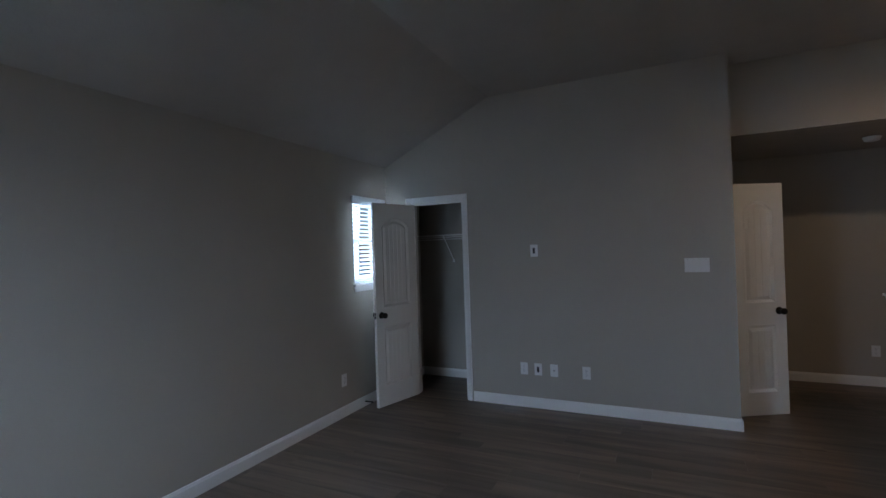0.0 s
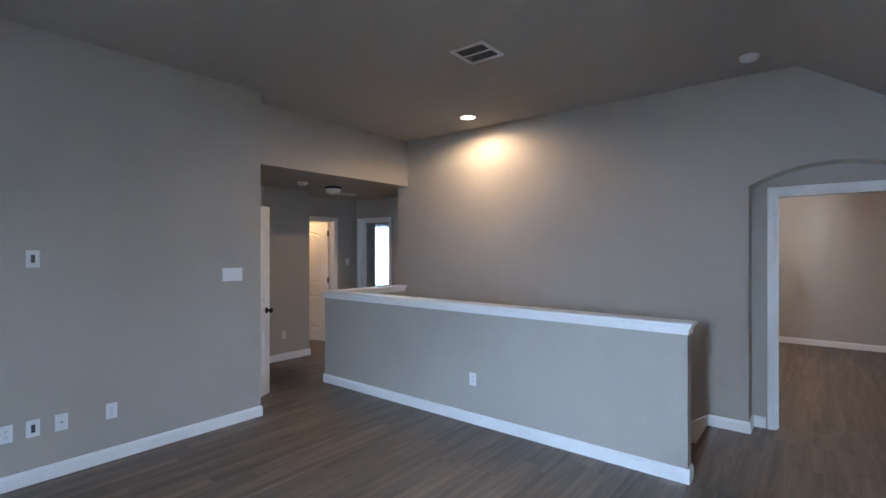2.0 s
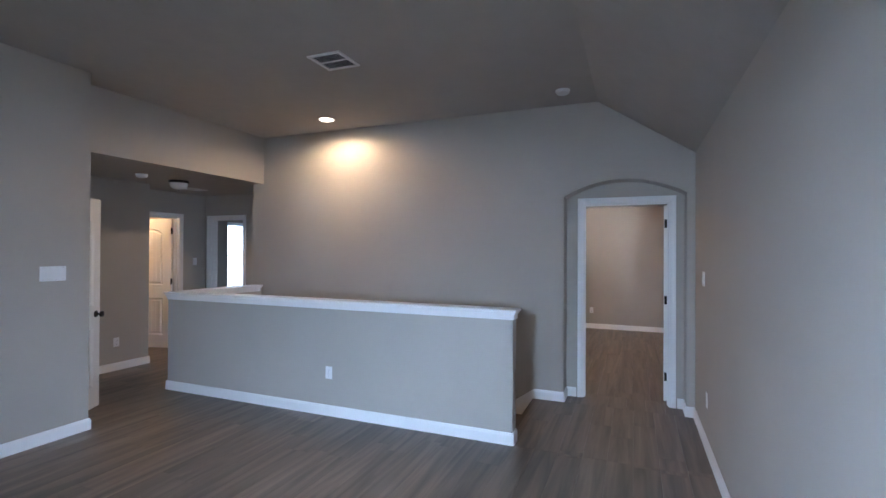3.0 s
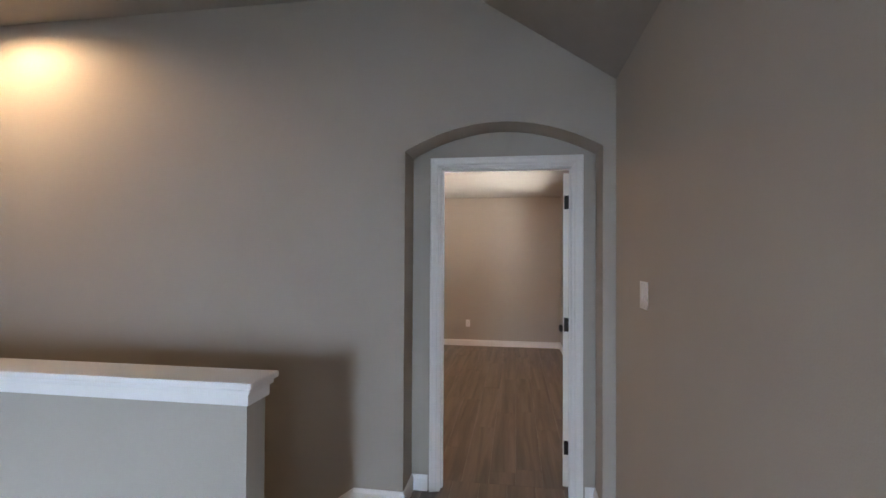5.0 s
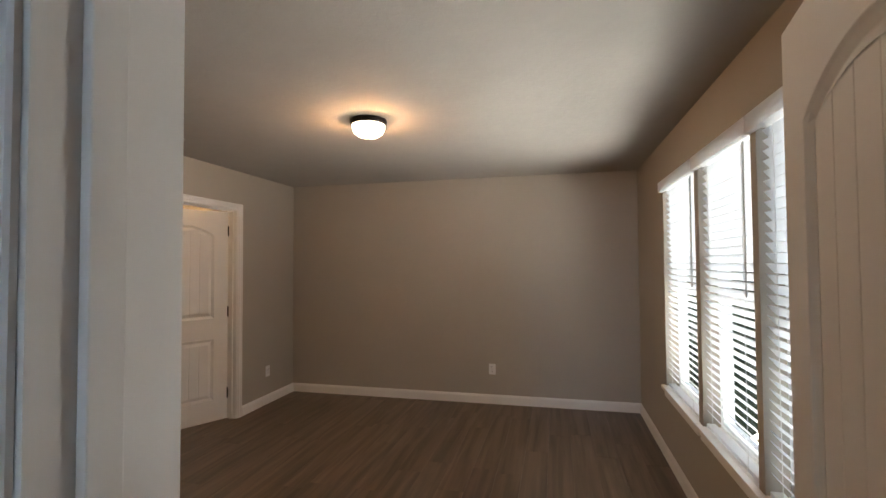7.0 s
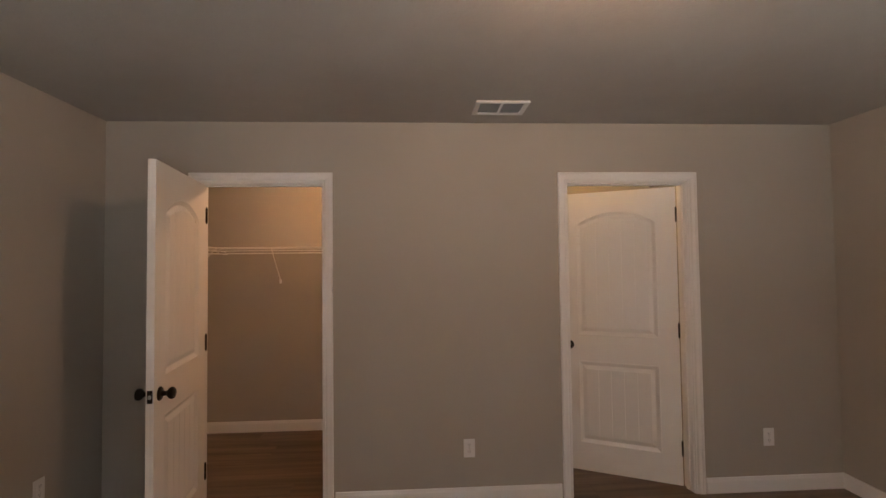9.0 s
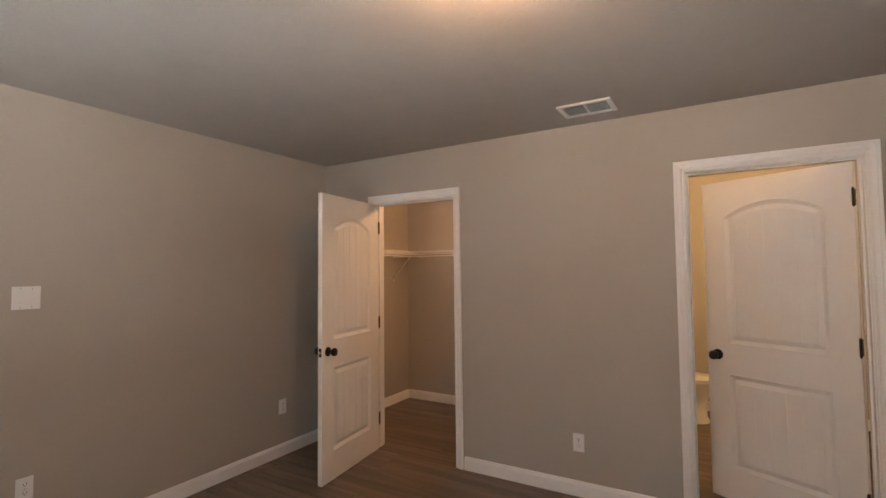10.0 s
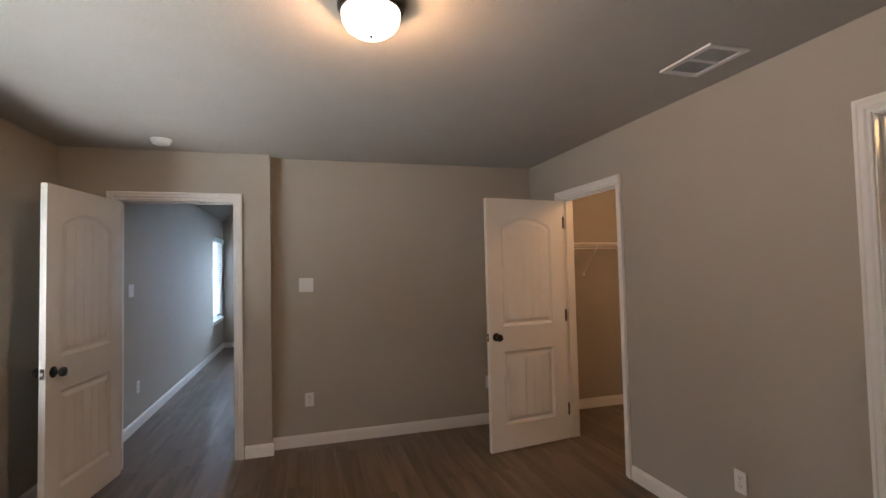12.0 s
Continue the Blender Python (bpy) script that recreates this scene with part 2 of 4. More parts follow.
# ---- large structure ----
T = 0.115
JW = 0.018                                       # jamb board
D_BED = (0.305, 1.116)                            # door openings along their walls
D_CLO = (3.66, 4.42)
D_BATH = (6.015, 6.82)
D_LCLO = (-2.525, -1.945)
D_LINEN = (5.27, 5.75)
D_HBATH = (2.40, 3.11)
D_FAR = (6.42, 7.12)
W_A = (1.00, 1.49, 1.23, 2.09)
W_B = (4.33, 4.86, 1.23, 2.09)
W_S = (-2.72, -1.80, 0.62, 2.09)
W_BC = (4.22, 4.96, 0.56, 2.10)
W_BA = (5.02, 5.78, 0.56, 2.10)
W_BB = (5.86, 6.70, 0.56, 2.10)
W_F = (5.72, 6.27, 0.70, 2.15)


def d(o):
    return (o[0] - JW, o[1] + JW, -0.02, DOOR_H + JW)


wall("wall_loft_west", "x", LW - 0.16, LW, LS - 0.16, 5.9, 0, 3.2, [W_A, W_B])
wall("wall_loft_south", "y", LS - 0.16, LS, LW, BX0 - 0.15, -2.75, 3.2, [W_S])
wall("wall_loft_north", "y", LN, LN + T, LW, NX, 0, 3.2, [d(D_LCLO)])
wall("wall_hall_west", "x", NX - T, NX, LN + T, 6.76, 0, 3.2, [d(D_LINEN)])
wall("header_hall", "y", HY, HY + 0.12, NX, LE, HH, 3.2, label="greige drywall header over the hall opening")
wall("wall_loft_east_mid", "x", LE, BXR, JOG, 3.86, -2.75, 3.2)
wall("wall_loft_east_north", "x", LE, 2.99, 3.86, 5.45, -2.75, 3.2)
# wall with the arched niche
arch = wall_cells(bmesh.new(), "x", LE, 3.05, LS, JOG, -0.01, 3.2, [(0.165, 1.297, -0.01, 2.29)])
NA, NB, SPR, APX = 0.165, 1.297, 2.112, 2.268
pts = []
for k in range(21):
    s = k / 20
    pts.append((LE, NA + (NB - NA) * s, SPR + (APX - SPR) * (1 - (2 * s - 1) ** 2)))
for (p, q) in zip(pts, pts[1:]):
    prism(arch, [p, q, (LE, q[1], 2.29), (LE, p[1], 2.29)], (3.05 - LE, 0, 0))
structure("wall_loft_east_arch", arch, WALL, "greige drywall wall with a shallow arched niche round the door", "wall")
wall("wall_bedroom_west", "x", 3.05, BX0, BY0, JOG, -0.01, BH + 0.2, [d(D_BED)])
wall("wall_bedroom_north", "y", BY1, BY1 + T, BXR, BX1, 0, BH + 0.2, [d(D_CLO), d(D_BATH)])
wall("wall_bedroom_south", "y", BY0 - 0.16, BY0, BX0 - 0.14, BX1, 0, BH + 0.2, [W_BA, W_BB, W_BC])
wall("wall_bedroom_east", "x", BX1, BX1 + T, BY0 - 0.16, 6.4, 0, BH + 0.2)
wall("wall_closet_north", "y", 5.25, 5.45, 2.99, 5.42, 0, BH + 0.2)
wall("wall_closet_east", "x", 5.30, 5.42, BY1 + T, 5.45, 0, BH + 0.2)
wall("wall_bath_west", "x", 5.30, 5.42, 5.45, 6.30, 0, BH + 0.2)
wall("wall_bath_north", "y", 6.30, 6.40, 3.72, BX1, 0, BH + 0.2)
wall("wall_hall_north", "y", 6.76, 6.88, NX - T, 2.28, 0, HH + 0.2)
wall("wall_hall_recess", "x", 2.16, 2.28, 6.88, 9.2, 0, HH + 0.2)
wall("wall_hall_end", "y", 7.24, 7.36, 2.28, 3.60, 0, HH + 0.2, [d(D_HBATH)])
wall("wall_hall_east", "x", 3.60, 3.72, 5.45, 9.2, 0, HH + 0.2, [d(D_FAR)])
wall("wall_hall_bath_back", "y", 9.0, 9.2, 2.28, 3.60, 0, HH + 0.2)
wall("wall_far_room_north", "y", 9.0, 9.16, 3.72, 7.2, 0, HH + 0.2, [W_F])
wall("wall_far_room_east", "x", 7.2, 7.32, 6.40, 9.16, 0, HH + 0.2)
wall("wall_loft_closet_north", "y", 5.72, 5.84, LW, -0.9, 0, 2.6)
wall("wall_loft_closet_east", "x", -1.0, -0.9, LN + T, 5.72, 0, 2.6)
wall("wall_linen_back", "x", -0.4, -0.3, LN + T, 6.76, 0, 2.6)
wall("wall_stair_west", "x", HWX, HWX + T, HWS, HWN, -2.75, 1.035, label="greige half wall guarding the stairwell")
wall("wall_stair_north", "y", HWN - T, HWN, HWX + T, LE, -2.75, 1.035, label="greige half wall guarding the stairwell end")
wall("wall_stair_lower_west", "x", HWX, HWX + T, LS, HWS, -2.75, -0.25)

# ceilings
bm = bmesh.new()
e = 0.10
fl = [(CX, CY, LH), (LE, CY, LH), (LE, 5.45, LH), (CX, 5.45, LH)]
ws = [(LW, LS, LE_H), (CX, CY, LH), (CX, LN, LH), (LW, LN, LE_H)]
ss = [(LW, LS, LE_H), (LE, LS, LE_H), (LE, CY, LH), (CX, CY, LH)]
for poly in (fl, ws, ss):
    prism(bm, poly, (0, 0, e))
structure("ceiling_loft", bm, CEIL, "greige textured vaulted ceiling with two sloped sides", "ceiling")


def slab(name, x0, y0, x1, y1, z, label="greige textured flat ceiling"):
    return structure(name, box(bmesh.new(), x0, y0, z, x1, y1, z + 0.1), CEIL, label, "ceiling")


slab("ceiling_bedroom", BXR - 0.02, BY0, BX1, BY1 + T, BH)
slab("ceiling_closet", 2.90, BY1 + T, 5.42, 5.45, BH + 0.003)
slab("ceiling_bath", 5.42, BY1 + T, BX1, 6.30, BH + 0.003)
slab("ceiling_hall", NX - 0.02, HY + 0.12, 3.60, 7.30, HH)
slab("ceiling_far_room", 3.66, 6.38, 7.2, 9.1, HH + 0.003)
slab("ceiling_hall_bath", 2.2, 7.30, 3.66, 9.1, HH + 0.003)
slab("ceiling_loft_closet", LW, LN + T, -0.9, 5.75, 2.44)
slab("ceiling_linen", -0.4, LN + T, NX - T, 6.76, 2.44)
slab("roof_hall_void", NX - 0.1, HY + 0.12, 2.9, 5.6, 3.05)

# ---- trim ----
BBH, BBT = 0.098, 0.015


def baseboard(p, q, side):
    """A baseboard from p to q; side: the way into the room."""
    a, b, s = Vector((*p, 0)), Vector((*q, 0)), Vector((*side, 0))
    z = Vector((0, 0, 1))
    prof = [(0.0005, 0), (BBT, 0), (BBT, BBH - 0.022), (BBT - 0.004, BBH - 0.014), (BBT - 0.007, BBH - 0.004), (0.003, BBH), (0.0005, BBH)]
    bm = prism(bmesh.new(), [a + s * u + z * v for u, v in prof], b - a)
    structure("baseboard", bm, TRIM, "white painted wooden baseboard", "baseboard")


CW = 0.060
for p, q, s in (
    ((LW, LS + BBT), (LW, LN - BBT), (1, 0)), ((LW, LS), (LE - BBT, LS), (0, 1)),
    ((D_LCLO[1] + JW + CW, LN), (NX, LN), (0, -1)), ((LW, LN), (D_LCLO[0] - JW - CW, LN), (0, -1)),
    ((NX, LN - BBT), (NX, D_LINEN[0] - 0.08), (1, 0)), ((NX, D_LINEN[1] + 0.08), (NX, 6.76), (1, 0)),
    ((NX, 6.76), (2.28, 6.76), (0, -1)), ((2.28, 6.76 - BBT), (2.28, 7.24), (1, 0)),
    ((D_HBATH[1] + 0.08, 7.24), (3.60, 7.24), (0, -1)), ((3.60, 5.45), (3.60, D_FAR[0] - 0.08), (-1, 0)),
    ((LE, 5.45), (3.60, 5.45), (0, 1)), ((LE, HWN), (LE, 5.45), (-1, 0)),
    ((HWX, HWS - BBT), (HWX, HWN + BBT), (-1, 0)), ((HWX, HWS), (HWX + T, HWS), (0, -1)),
    ((HWX, HWN), (LE, HWN), (0, 1)),
    ((LE, 1.297), (LE, 1.60), (-1, 0)), ((LE, LS), (LE, 0.165), (-1, 0)),
    ((LE - BBT, 1.297), (3.05, 1.297), (0, -1)), ((LE - BBT, 0.165), (3.05, 0.165), (0, 1)),
    ((3.05, D_BED[1] + JW + CW), (3.05, 1.297), (-1, 0)), ((3.05, 0.165), (3.05, D_BED[0] - JW - CW), (-1, 0)),
    ((BX0, D_BED[1] + JW + CW), (BX0, JOG + BBT), (1, 0)), ((BX0, BY0), (BX0, D_BED[0] - JW - CW), (1, 0)),
    ((BXR, JOG), (BX0, JOG), (0, 1)), ((BXR, JOG), (BXR, BY1), (1, 0)),
    ((BXR, BY1), (D_CLO[0] - JW - CW, BY1), (0, -1)), ((D_CLO[1] + JW + CW, BY1), (D_BATH[0] - JW - CW, BY1), (0, -1)),
    ((D_BATH[1] + JW + CW, BY1), (BX1, BY1), (0, -1)), ((BX1, BY0), (BX1, BY1), (-1, 0)), ((BX0, BY0), (BX1, BY0), (0, 1)),
    ((2.99, BY1 + T), (2.99, 5.25), (1, 0)), ((2.99, 5.25), (5.30, 5.25), (0, -1)), ((5.30, BY1 + T), (5.30, 5.25), (-1, 0)),
    ((LW, 5.72), (-1.0, 5.72), (0, -1)), ((LW, LN + T), (LW, 5.72), (1, 0)),
    ((5.42, 6.30), (BX1, 6.30), (0, -1)), ((3.72, 9.0), (7.2, 9.0), (0, -1)),
):
    baseboard(p, q, s)

CASE = [(0.0, 0.0005), (0.0, 0.006), (0.003, 0.009), (0.010, 0.009), (0.011, 0.006), (0.014, 0.006), (0.020, 0.012), (0.024, 0.014), (0.042, 0.016), (0.045, 0.020), (CW - 0.003, 0.021), (CW, 0.018), (CW, 0.0005)]


def casing_mesh(w, h, off=0.006):
    """A mitred door casing round an opening w x h; local x along the wall, y out of it."""
    bm = bmesh.new()
    rows = []
    for cx, cz, ux, uz in ((0, 0, -1, 0), (0, h, -1, 1), (w, h, 1, 1), (w, 0, 1, 0)):
        rows.append([bm.verts.new((cx + ux * (u + off), v, cz + uz * (u + off))) for u, v in CASE])
    for a, c in zip(rows, rows[1:]):
        for k in range(len(CASE)):
            j = (k + 1) % len(CASE)
            bm.faces.new((a[k], a[j], c[j], c[k]))
    bm.faces.new(rows[0])
    bm.faces.new(rows[-1][::-1])
    return bm


def doorway(name, axis, o, lo, hi, label, stop_side=0, sides=(1, 1)):
    """Jambs, stops and casings of an opening o in a wall from lo to hi."""
    root = tagged(thing(name, label, "door frame"), kind="structure")
    w = o[1] - o[0]
    # local frame: x along the wall, y across from lo to hi
    if axis == "y":
        m = Matrix.Translation((o[0], lo, 0))
    else:
        m = Matrix.Translation((lo, o[0], 0)) @ Matrix(((0, 1, 0, 0), (1, 0, 0, 0), (0, 0, 1, 0), (0, 0, 0, 1)))
    t = hi - lo

    def put(nm, bm):
        bmesh.ops.transform(bm, verts=bm.verts, matrix=m)
        part(nm, bm, TRIM, root)
    put("jamb", box(bmesh.new(), -JW, 0.0008, 0, 0, t - 0.0008, DOOR_H))
    put("jamb", box(bmesh.new(), w, 0.0008, 0, w + JW, t - 0.0008, DOOR_H))
    put("head_jamb", box(bmesh.new(), -JW, 0.0008, DOOR_H, w + JW, t - 0.0008, DOOR_H + JW))
    s0, s1 = (0.04, 0.075) if stop_side == 0 else (t - 0.075, t - 0.04)
    put("door_stop", box(bmesh.new(), 0, s0, 0, 0.011, s1, DOOR_H - 0.011, 0.002))
    put("door_stop", box(bmesh.new(), w - 0.011, s0, 0, w, s1, DOOR_H - 0.011, 0.002))
    put("door_stop", box(bmesh.new(), 0, s0, DOOR_H - 0.011, w, s1, DOOR_H, 0.002))
    if sides[0]:
        c = casing_mesh(w, DOOR_H)
        bmesh.ops.transform(c, verts=c.verts, matrix=Matrix.Diagonal((1, -1, 1, 1)))
        put("casing", c)
    if sides[1]:
        c = casing_mesh(w, DOOR_H)
        bmesh.ops.transform(c, verts=c.verts, matrix=Matrix.Translation((0, t, 0)))
        put("casing", c)
    return root


doorway("door_frame_bedroom", "x", D_BED, 3.05, BX0, "white door casing inside the arched niche", 0)
doorway("door_frame_closet", "y", D_CLO, BY1, BY1 + T, "white door casing of the walk-in closet", 1)
doorway("door_frame_bath", "y", D_BATH, BY1, BY1 + T, "white door casing of the bathroom", 0)
doorway("door_frame_loft_closet", "y", D_LCLO, LN, LN + T, "white door casing of the loft closet", 1)
doorway("door_frame_linen", "x", D_LINEN, NX - T, NX, "white door casing of the linen closet", 0, (1, 1))
doorway("door_frame_hall_bath", "y", D_HBATH, 7.24, 7.36, "white door casing at the end of the hall", 0)
doorway("door_frame_far_room", "x", D_FAR, 3.60, 3.72, "white door casing of the far bedroom", 0)

# ---- doors ----


def knob(parent, x, z, side, t):
    """Round dark knob with a rose; side +1 or -1 of the slab's faces."""
    y0 = t if side > 0 else 0.0
    turn = Matrix.Translation((x, y0, z)) @ Matrix.Rotation(radians(-90 if side > 0 else 90), 4, "X")
    bm = lathe(bmesh.new(), [(0.033, 0.0), (0.033, 0.004), (0.028, 0.009), (0.013, 0.011), (0.011, 0.030), (0.016, 0.036), (0.026, 0.044), (0.029, 0.054), (0.026, 0.064), (0.014, 0.070)], turn, 24)
    part("door_knob", bm, BRONZE, parent, "dark bronze round knob", True)


def arch_z(x, a, b, z, rise):
    s = (x - a) / (b - a)
    return z + rise * (1 - (2 * s - 1) ** 2)


def door(name, label, w, m, planks=5, h=2.03, t=0.035):
    """A two-panel door with arched top panel and V-grooved boards. Hinge edge at x = 0, slab from y = 0 to t."""
    root = tagged(thing(name, label, "door", m=m), kind="structure")
    z0 = 0.012
    d0 = 0.0135
    bm = box(bmesh.new(), 0.001, d0, z0, w - 0.001, t - d0, h)
    st = 0.125 if w > 0.6 else 0.095
    xa, xb = st, w - st
    pb0, pb1, pt0, pt1, rise = 0.205, 0.80, 0.985, 1.80, 0.085
    for y0 in (0.0, t - d0):
        v = (0, d0, 0)
        prism(bm, [(0, y0, z0), (xa, y0, z0), (xa, y0, h), (0, y0, h)], v)
        prism(bm, [(xb, y0, z0), (w, y0, z0), (w, y0, h), (xb, y0, h)], v)
        prism(bm, [(xa, y0, z0), (xb, y0, z0), (xb, y0, pb0), (xa, y0, pb0)], v)
        prism(bm, [(xa, y0, pb1), (xb, y0, pb1), (xb, y0, pt0), (xa, y0, pt0)], v)
        n = 16
        for k in range(n):
            p, q = xa + (xb - xa) * k / n, xa + (xb - xa) * (k + 1) / n
            prism(bm, [(p, y0, arch_z(p, xa, xb, pt1, rise)), (q, y0, arch_z(q, xa, xb, pt1, rise)), (q, y0, h), (p, y0, h)], v)
    part("door_slab", bm, DOORP, root)
    for face in (0, 1):
        yf = 0.0 if face == 0 else t
        sg = 1 if face == 0 else -1
        for zb, zt, ri in ((pb0, pb1, 0.0), (pt0, pt1, rise)):
            bm = bmesh.new()
            n = 16
            up = [(xa + (xb - xa) * k / n, arch_z(xa + (xb - xa) * k / n, xa, xb, zt, ri)) for k in range(n + 1)]
            outer = [(xa, zb), (xb, zb)] + up[::-1]
            cx, cz = (xa + xb) / 2, (zb + zt) / 2

            def inset(q, g):
                x = min(max(q[0], xa + g), xb - g)
                z = q[1] + g if q[1] < cz else q[1] - g
                return (x, z)
            # ovolo moulding: small lip, cove down, then the bevel that rises to the field
            rings = []
            for g, dep in ((0.0, 0.0), (0.003, -0.0015), (0.007, -0.001), (0.015, 0.0045), (0.029, 0.0125), (0.033, 0.0125), (0.055, 0.0035)):
                rings.append([bm.verts.new((inset(q, g)[0], yf + sg * dep, inset(q, g)[1])) for q in outer])
            for a, c in zip(rings, rings[1:]):
                for k in range(len(outer)):
                    j = (k + 1) % len(outer)
                    bm.faces.new((a[k], a[j], c[j], c[k]))
            part("moulding", bm, DOORP, root)
            g = 0.055
            pa, pb = xa + g, xb - g
            bw = (pb - pa) / planks
            for k in range(planks):
                p, q = pa + k * bw, pa + (k + 1) * bw
                zp, zq = arch_z(p, xa, xb, zt, ri) - g, arch_z(q, xa, xb, zt, ri) - g
                b2 = bmesh.new()
                c = 0.003
                y1, y2 = yf + sg * 0.0058, yf + sg * 0.0035
                lo = [b2.verts.new(r) for r in ((p, y1, zb + g), (q, y1, zb + g), (q, y1, zq), (p, y1, zp))]
                hi = [b2.verts.new(r) for r in ((p + c, y2, zb + g + c), (q - c, y2, zb + g + c), (q - c, y2, zq - c), (p + c, y2, zp - c))]
                b2.faces.new(hi)
                b2.faces.new(lo[::-1])
                for i in range(4):
                    b2.faces.new((lo[i], lo[(i + 1) % 4], hi[(i + 1) % 4], hi[i]))
                part("panel_board", b2, DOORP, root)
    kx = w - 0.065
    knob(root, kx, 0.915, 1, t)
    knob(root, kx, 0.915, -1, t)
    part("latch_plate", box(bmesh.new(), w - 0.0005, t / 2 - 0.012, 0.885, w + 0.0015, t / 2 + 0.012, 0.945, 0.0005), BRONZE, root, "dark latch plate")
    part("latch_bolt", box(bmesh.new(), w + 0.001, t / 2 - 0.006, 0.906, w + 0.010, t / 2 + 0.006, 0.924, 0.002), STEEL, root, "steel latch bolt")
    return root


def hinge_set(x, y, ang, parent):
    """Three dark butt hinges on the corner at x, y; ang: the way of the barrel."""
    for z in (0.26, 1.05, 1.84):
        bm = rod(bmesh.new(), (x, y, z - 0.045), (x, y, z + 0.045), 0.0065, 10)
        for s in (-1, 1):
            rod(bm, (x, y, z + s * 0.045), (x, y, z + s * 0.052), 0.0045, 8)
        c = Matrix.Translation((x, y, z)) @ Matrix.Rotation(radians(ang), 4, "Z")
        leaf = bmesh.new()
        box(leaf, 0.0, -0.0015, -0.044, 0.034, 0.0015, 0.044, 0.0007)
        bmesh.ops.transform(leaf, verts=leaf.verts, matrix=c)
        o = part("hinge", bm, BRONZE, parent, "dark bronze butt hinge", True)
        part("hinge_leaf", leaf, BRONZE, o)


# bedroom door: hinged on the south jamb, open past square into the bedroom
door_bed = door("door_bedroom", "white two-panel door with arched top panel, standing wide open", 0.80, pose(BX0 + 0.014, D_BED[0] + 0.002, 0, 0, 0, -8.5))
hinge_set(0.0, -0.006, 90, door_bed)
# walk-in closet door: hinged on the west jamb, open into the bedroom
door_clo = door("door_closet", "white two-panel closet door with knob, standing open", 0.752, pose(D_CLO[0] + 0.002, BY1 - 0.012, 0, 0, 0, -82.5))
hinge_set(0.0, 0.041, -90, door_clo)
# bathroom door: hinged on the east jamb, ajar into the bathroom
door_bat = door("door_bathroom", "white two-panel door with arched top panel, ajar into the bathroom", 0.795, pose(D_BATH[1] - 0.012, BY1 + T - 0.004, 0, 0, 0, 180 - 27.5))
hinge_set(0.0, 0.041, -90, door_bat)
door_lcl = door("door_loft_closet", "white two-panel closet door with dark knob, standing open", 0.575, pose(D_LCLO[0] + 0.002, LN - 0.012, 0, 0, 0, -105))
door_lin = door("door_linen", "narrow white two-panel door standing open in the hall", 0.475, pose(NX + 0.016, D_LINEN[0], 0, 0, 0, 30), planks=3)
hinge_set(0.0, -0.006, 90, door_lin)
door_hba = door("door_hall_bath", "white two-panel door ajar at the end of the hall", 0.70, pose(D_HBATH[1] - 0.012, 7.36 - 0.004, 0, 0, 0, 180 - 72))
hinge_set(0.0, 0.041, -90, door_hba)
door_far = door("door_far_room", "white two-panel door standing open in the far bedroom", 0.69, pose(3.735, D_FAR[1] - 0.01, 0, 0, 0, 58))

# strike plates on the latch jambs
for x, y, ax in ((3.20 - 0.03, D_BED[1] - 0.001, "y"), (D_CLO[1] - 0.001, BY1 + 0.03, "x"), (D_LCLO[1] - 0.001, LN + 0.03, "x")):
    a, c = (0.014, 0.0012) if ax == "y" else (0.0012, 0.014)
    tagged(structure("strike_plate", box(bmesh.new(), x - a, y - c, 0.88, x + a, y + c, 0.95, 0.0005), BRONZE, "dark strike plate on the door jamb", "strike plate"))

# ---- windows ----


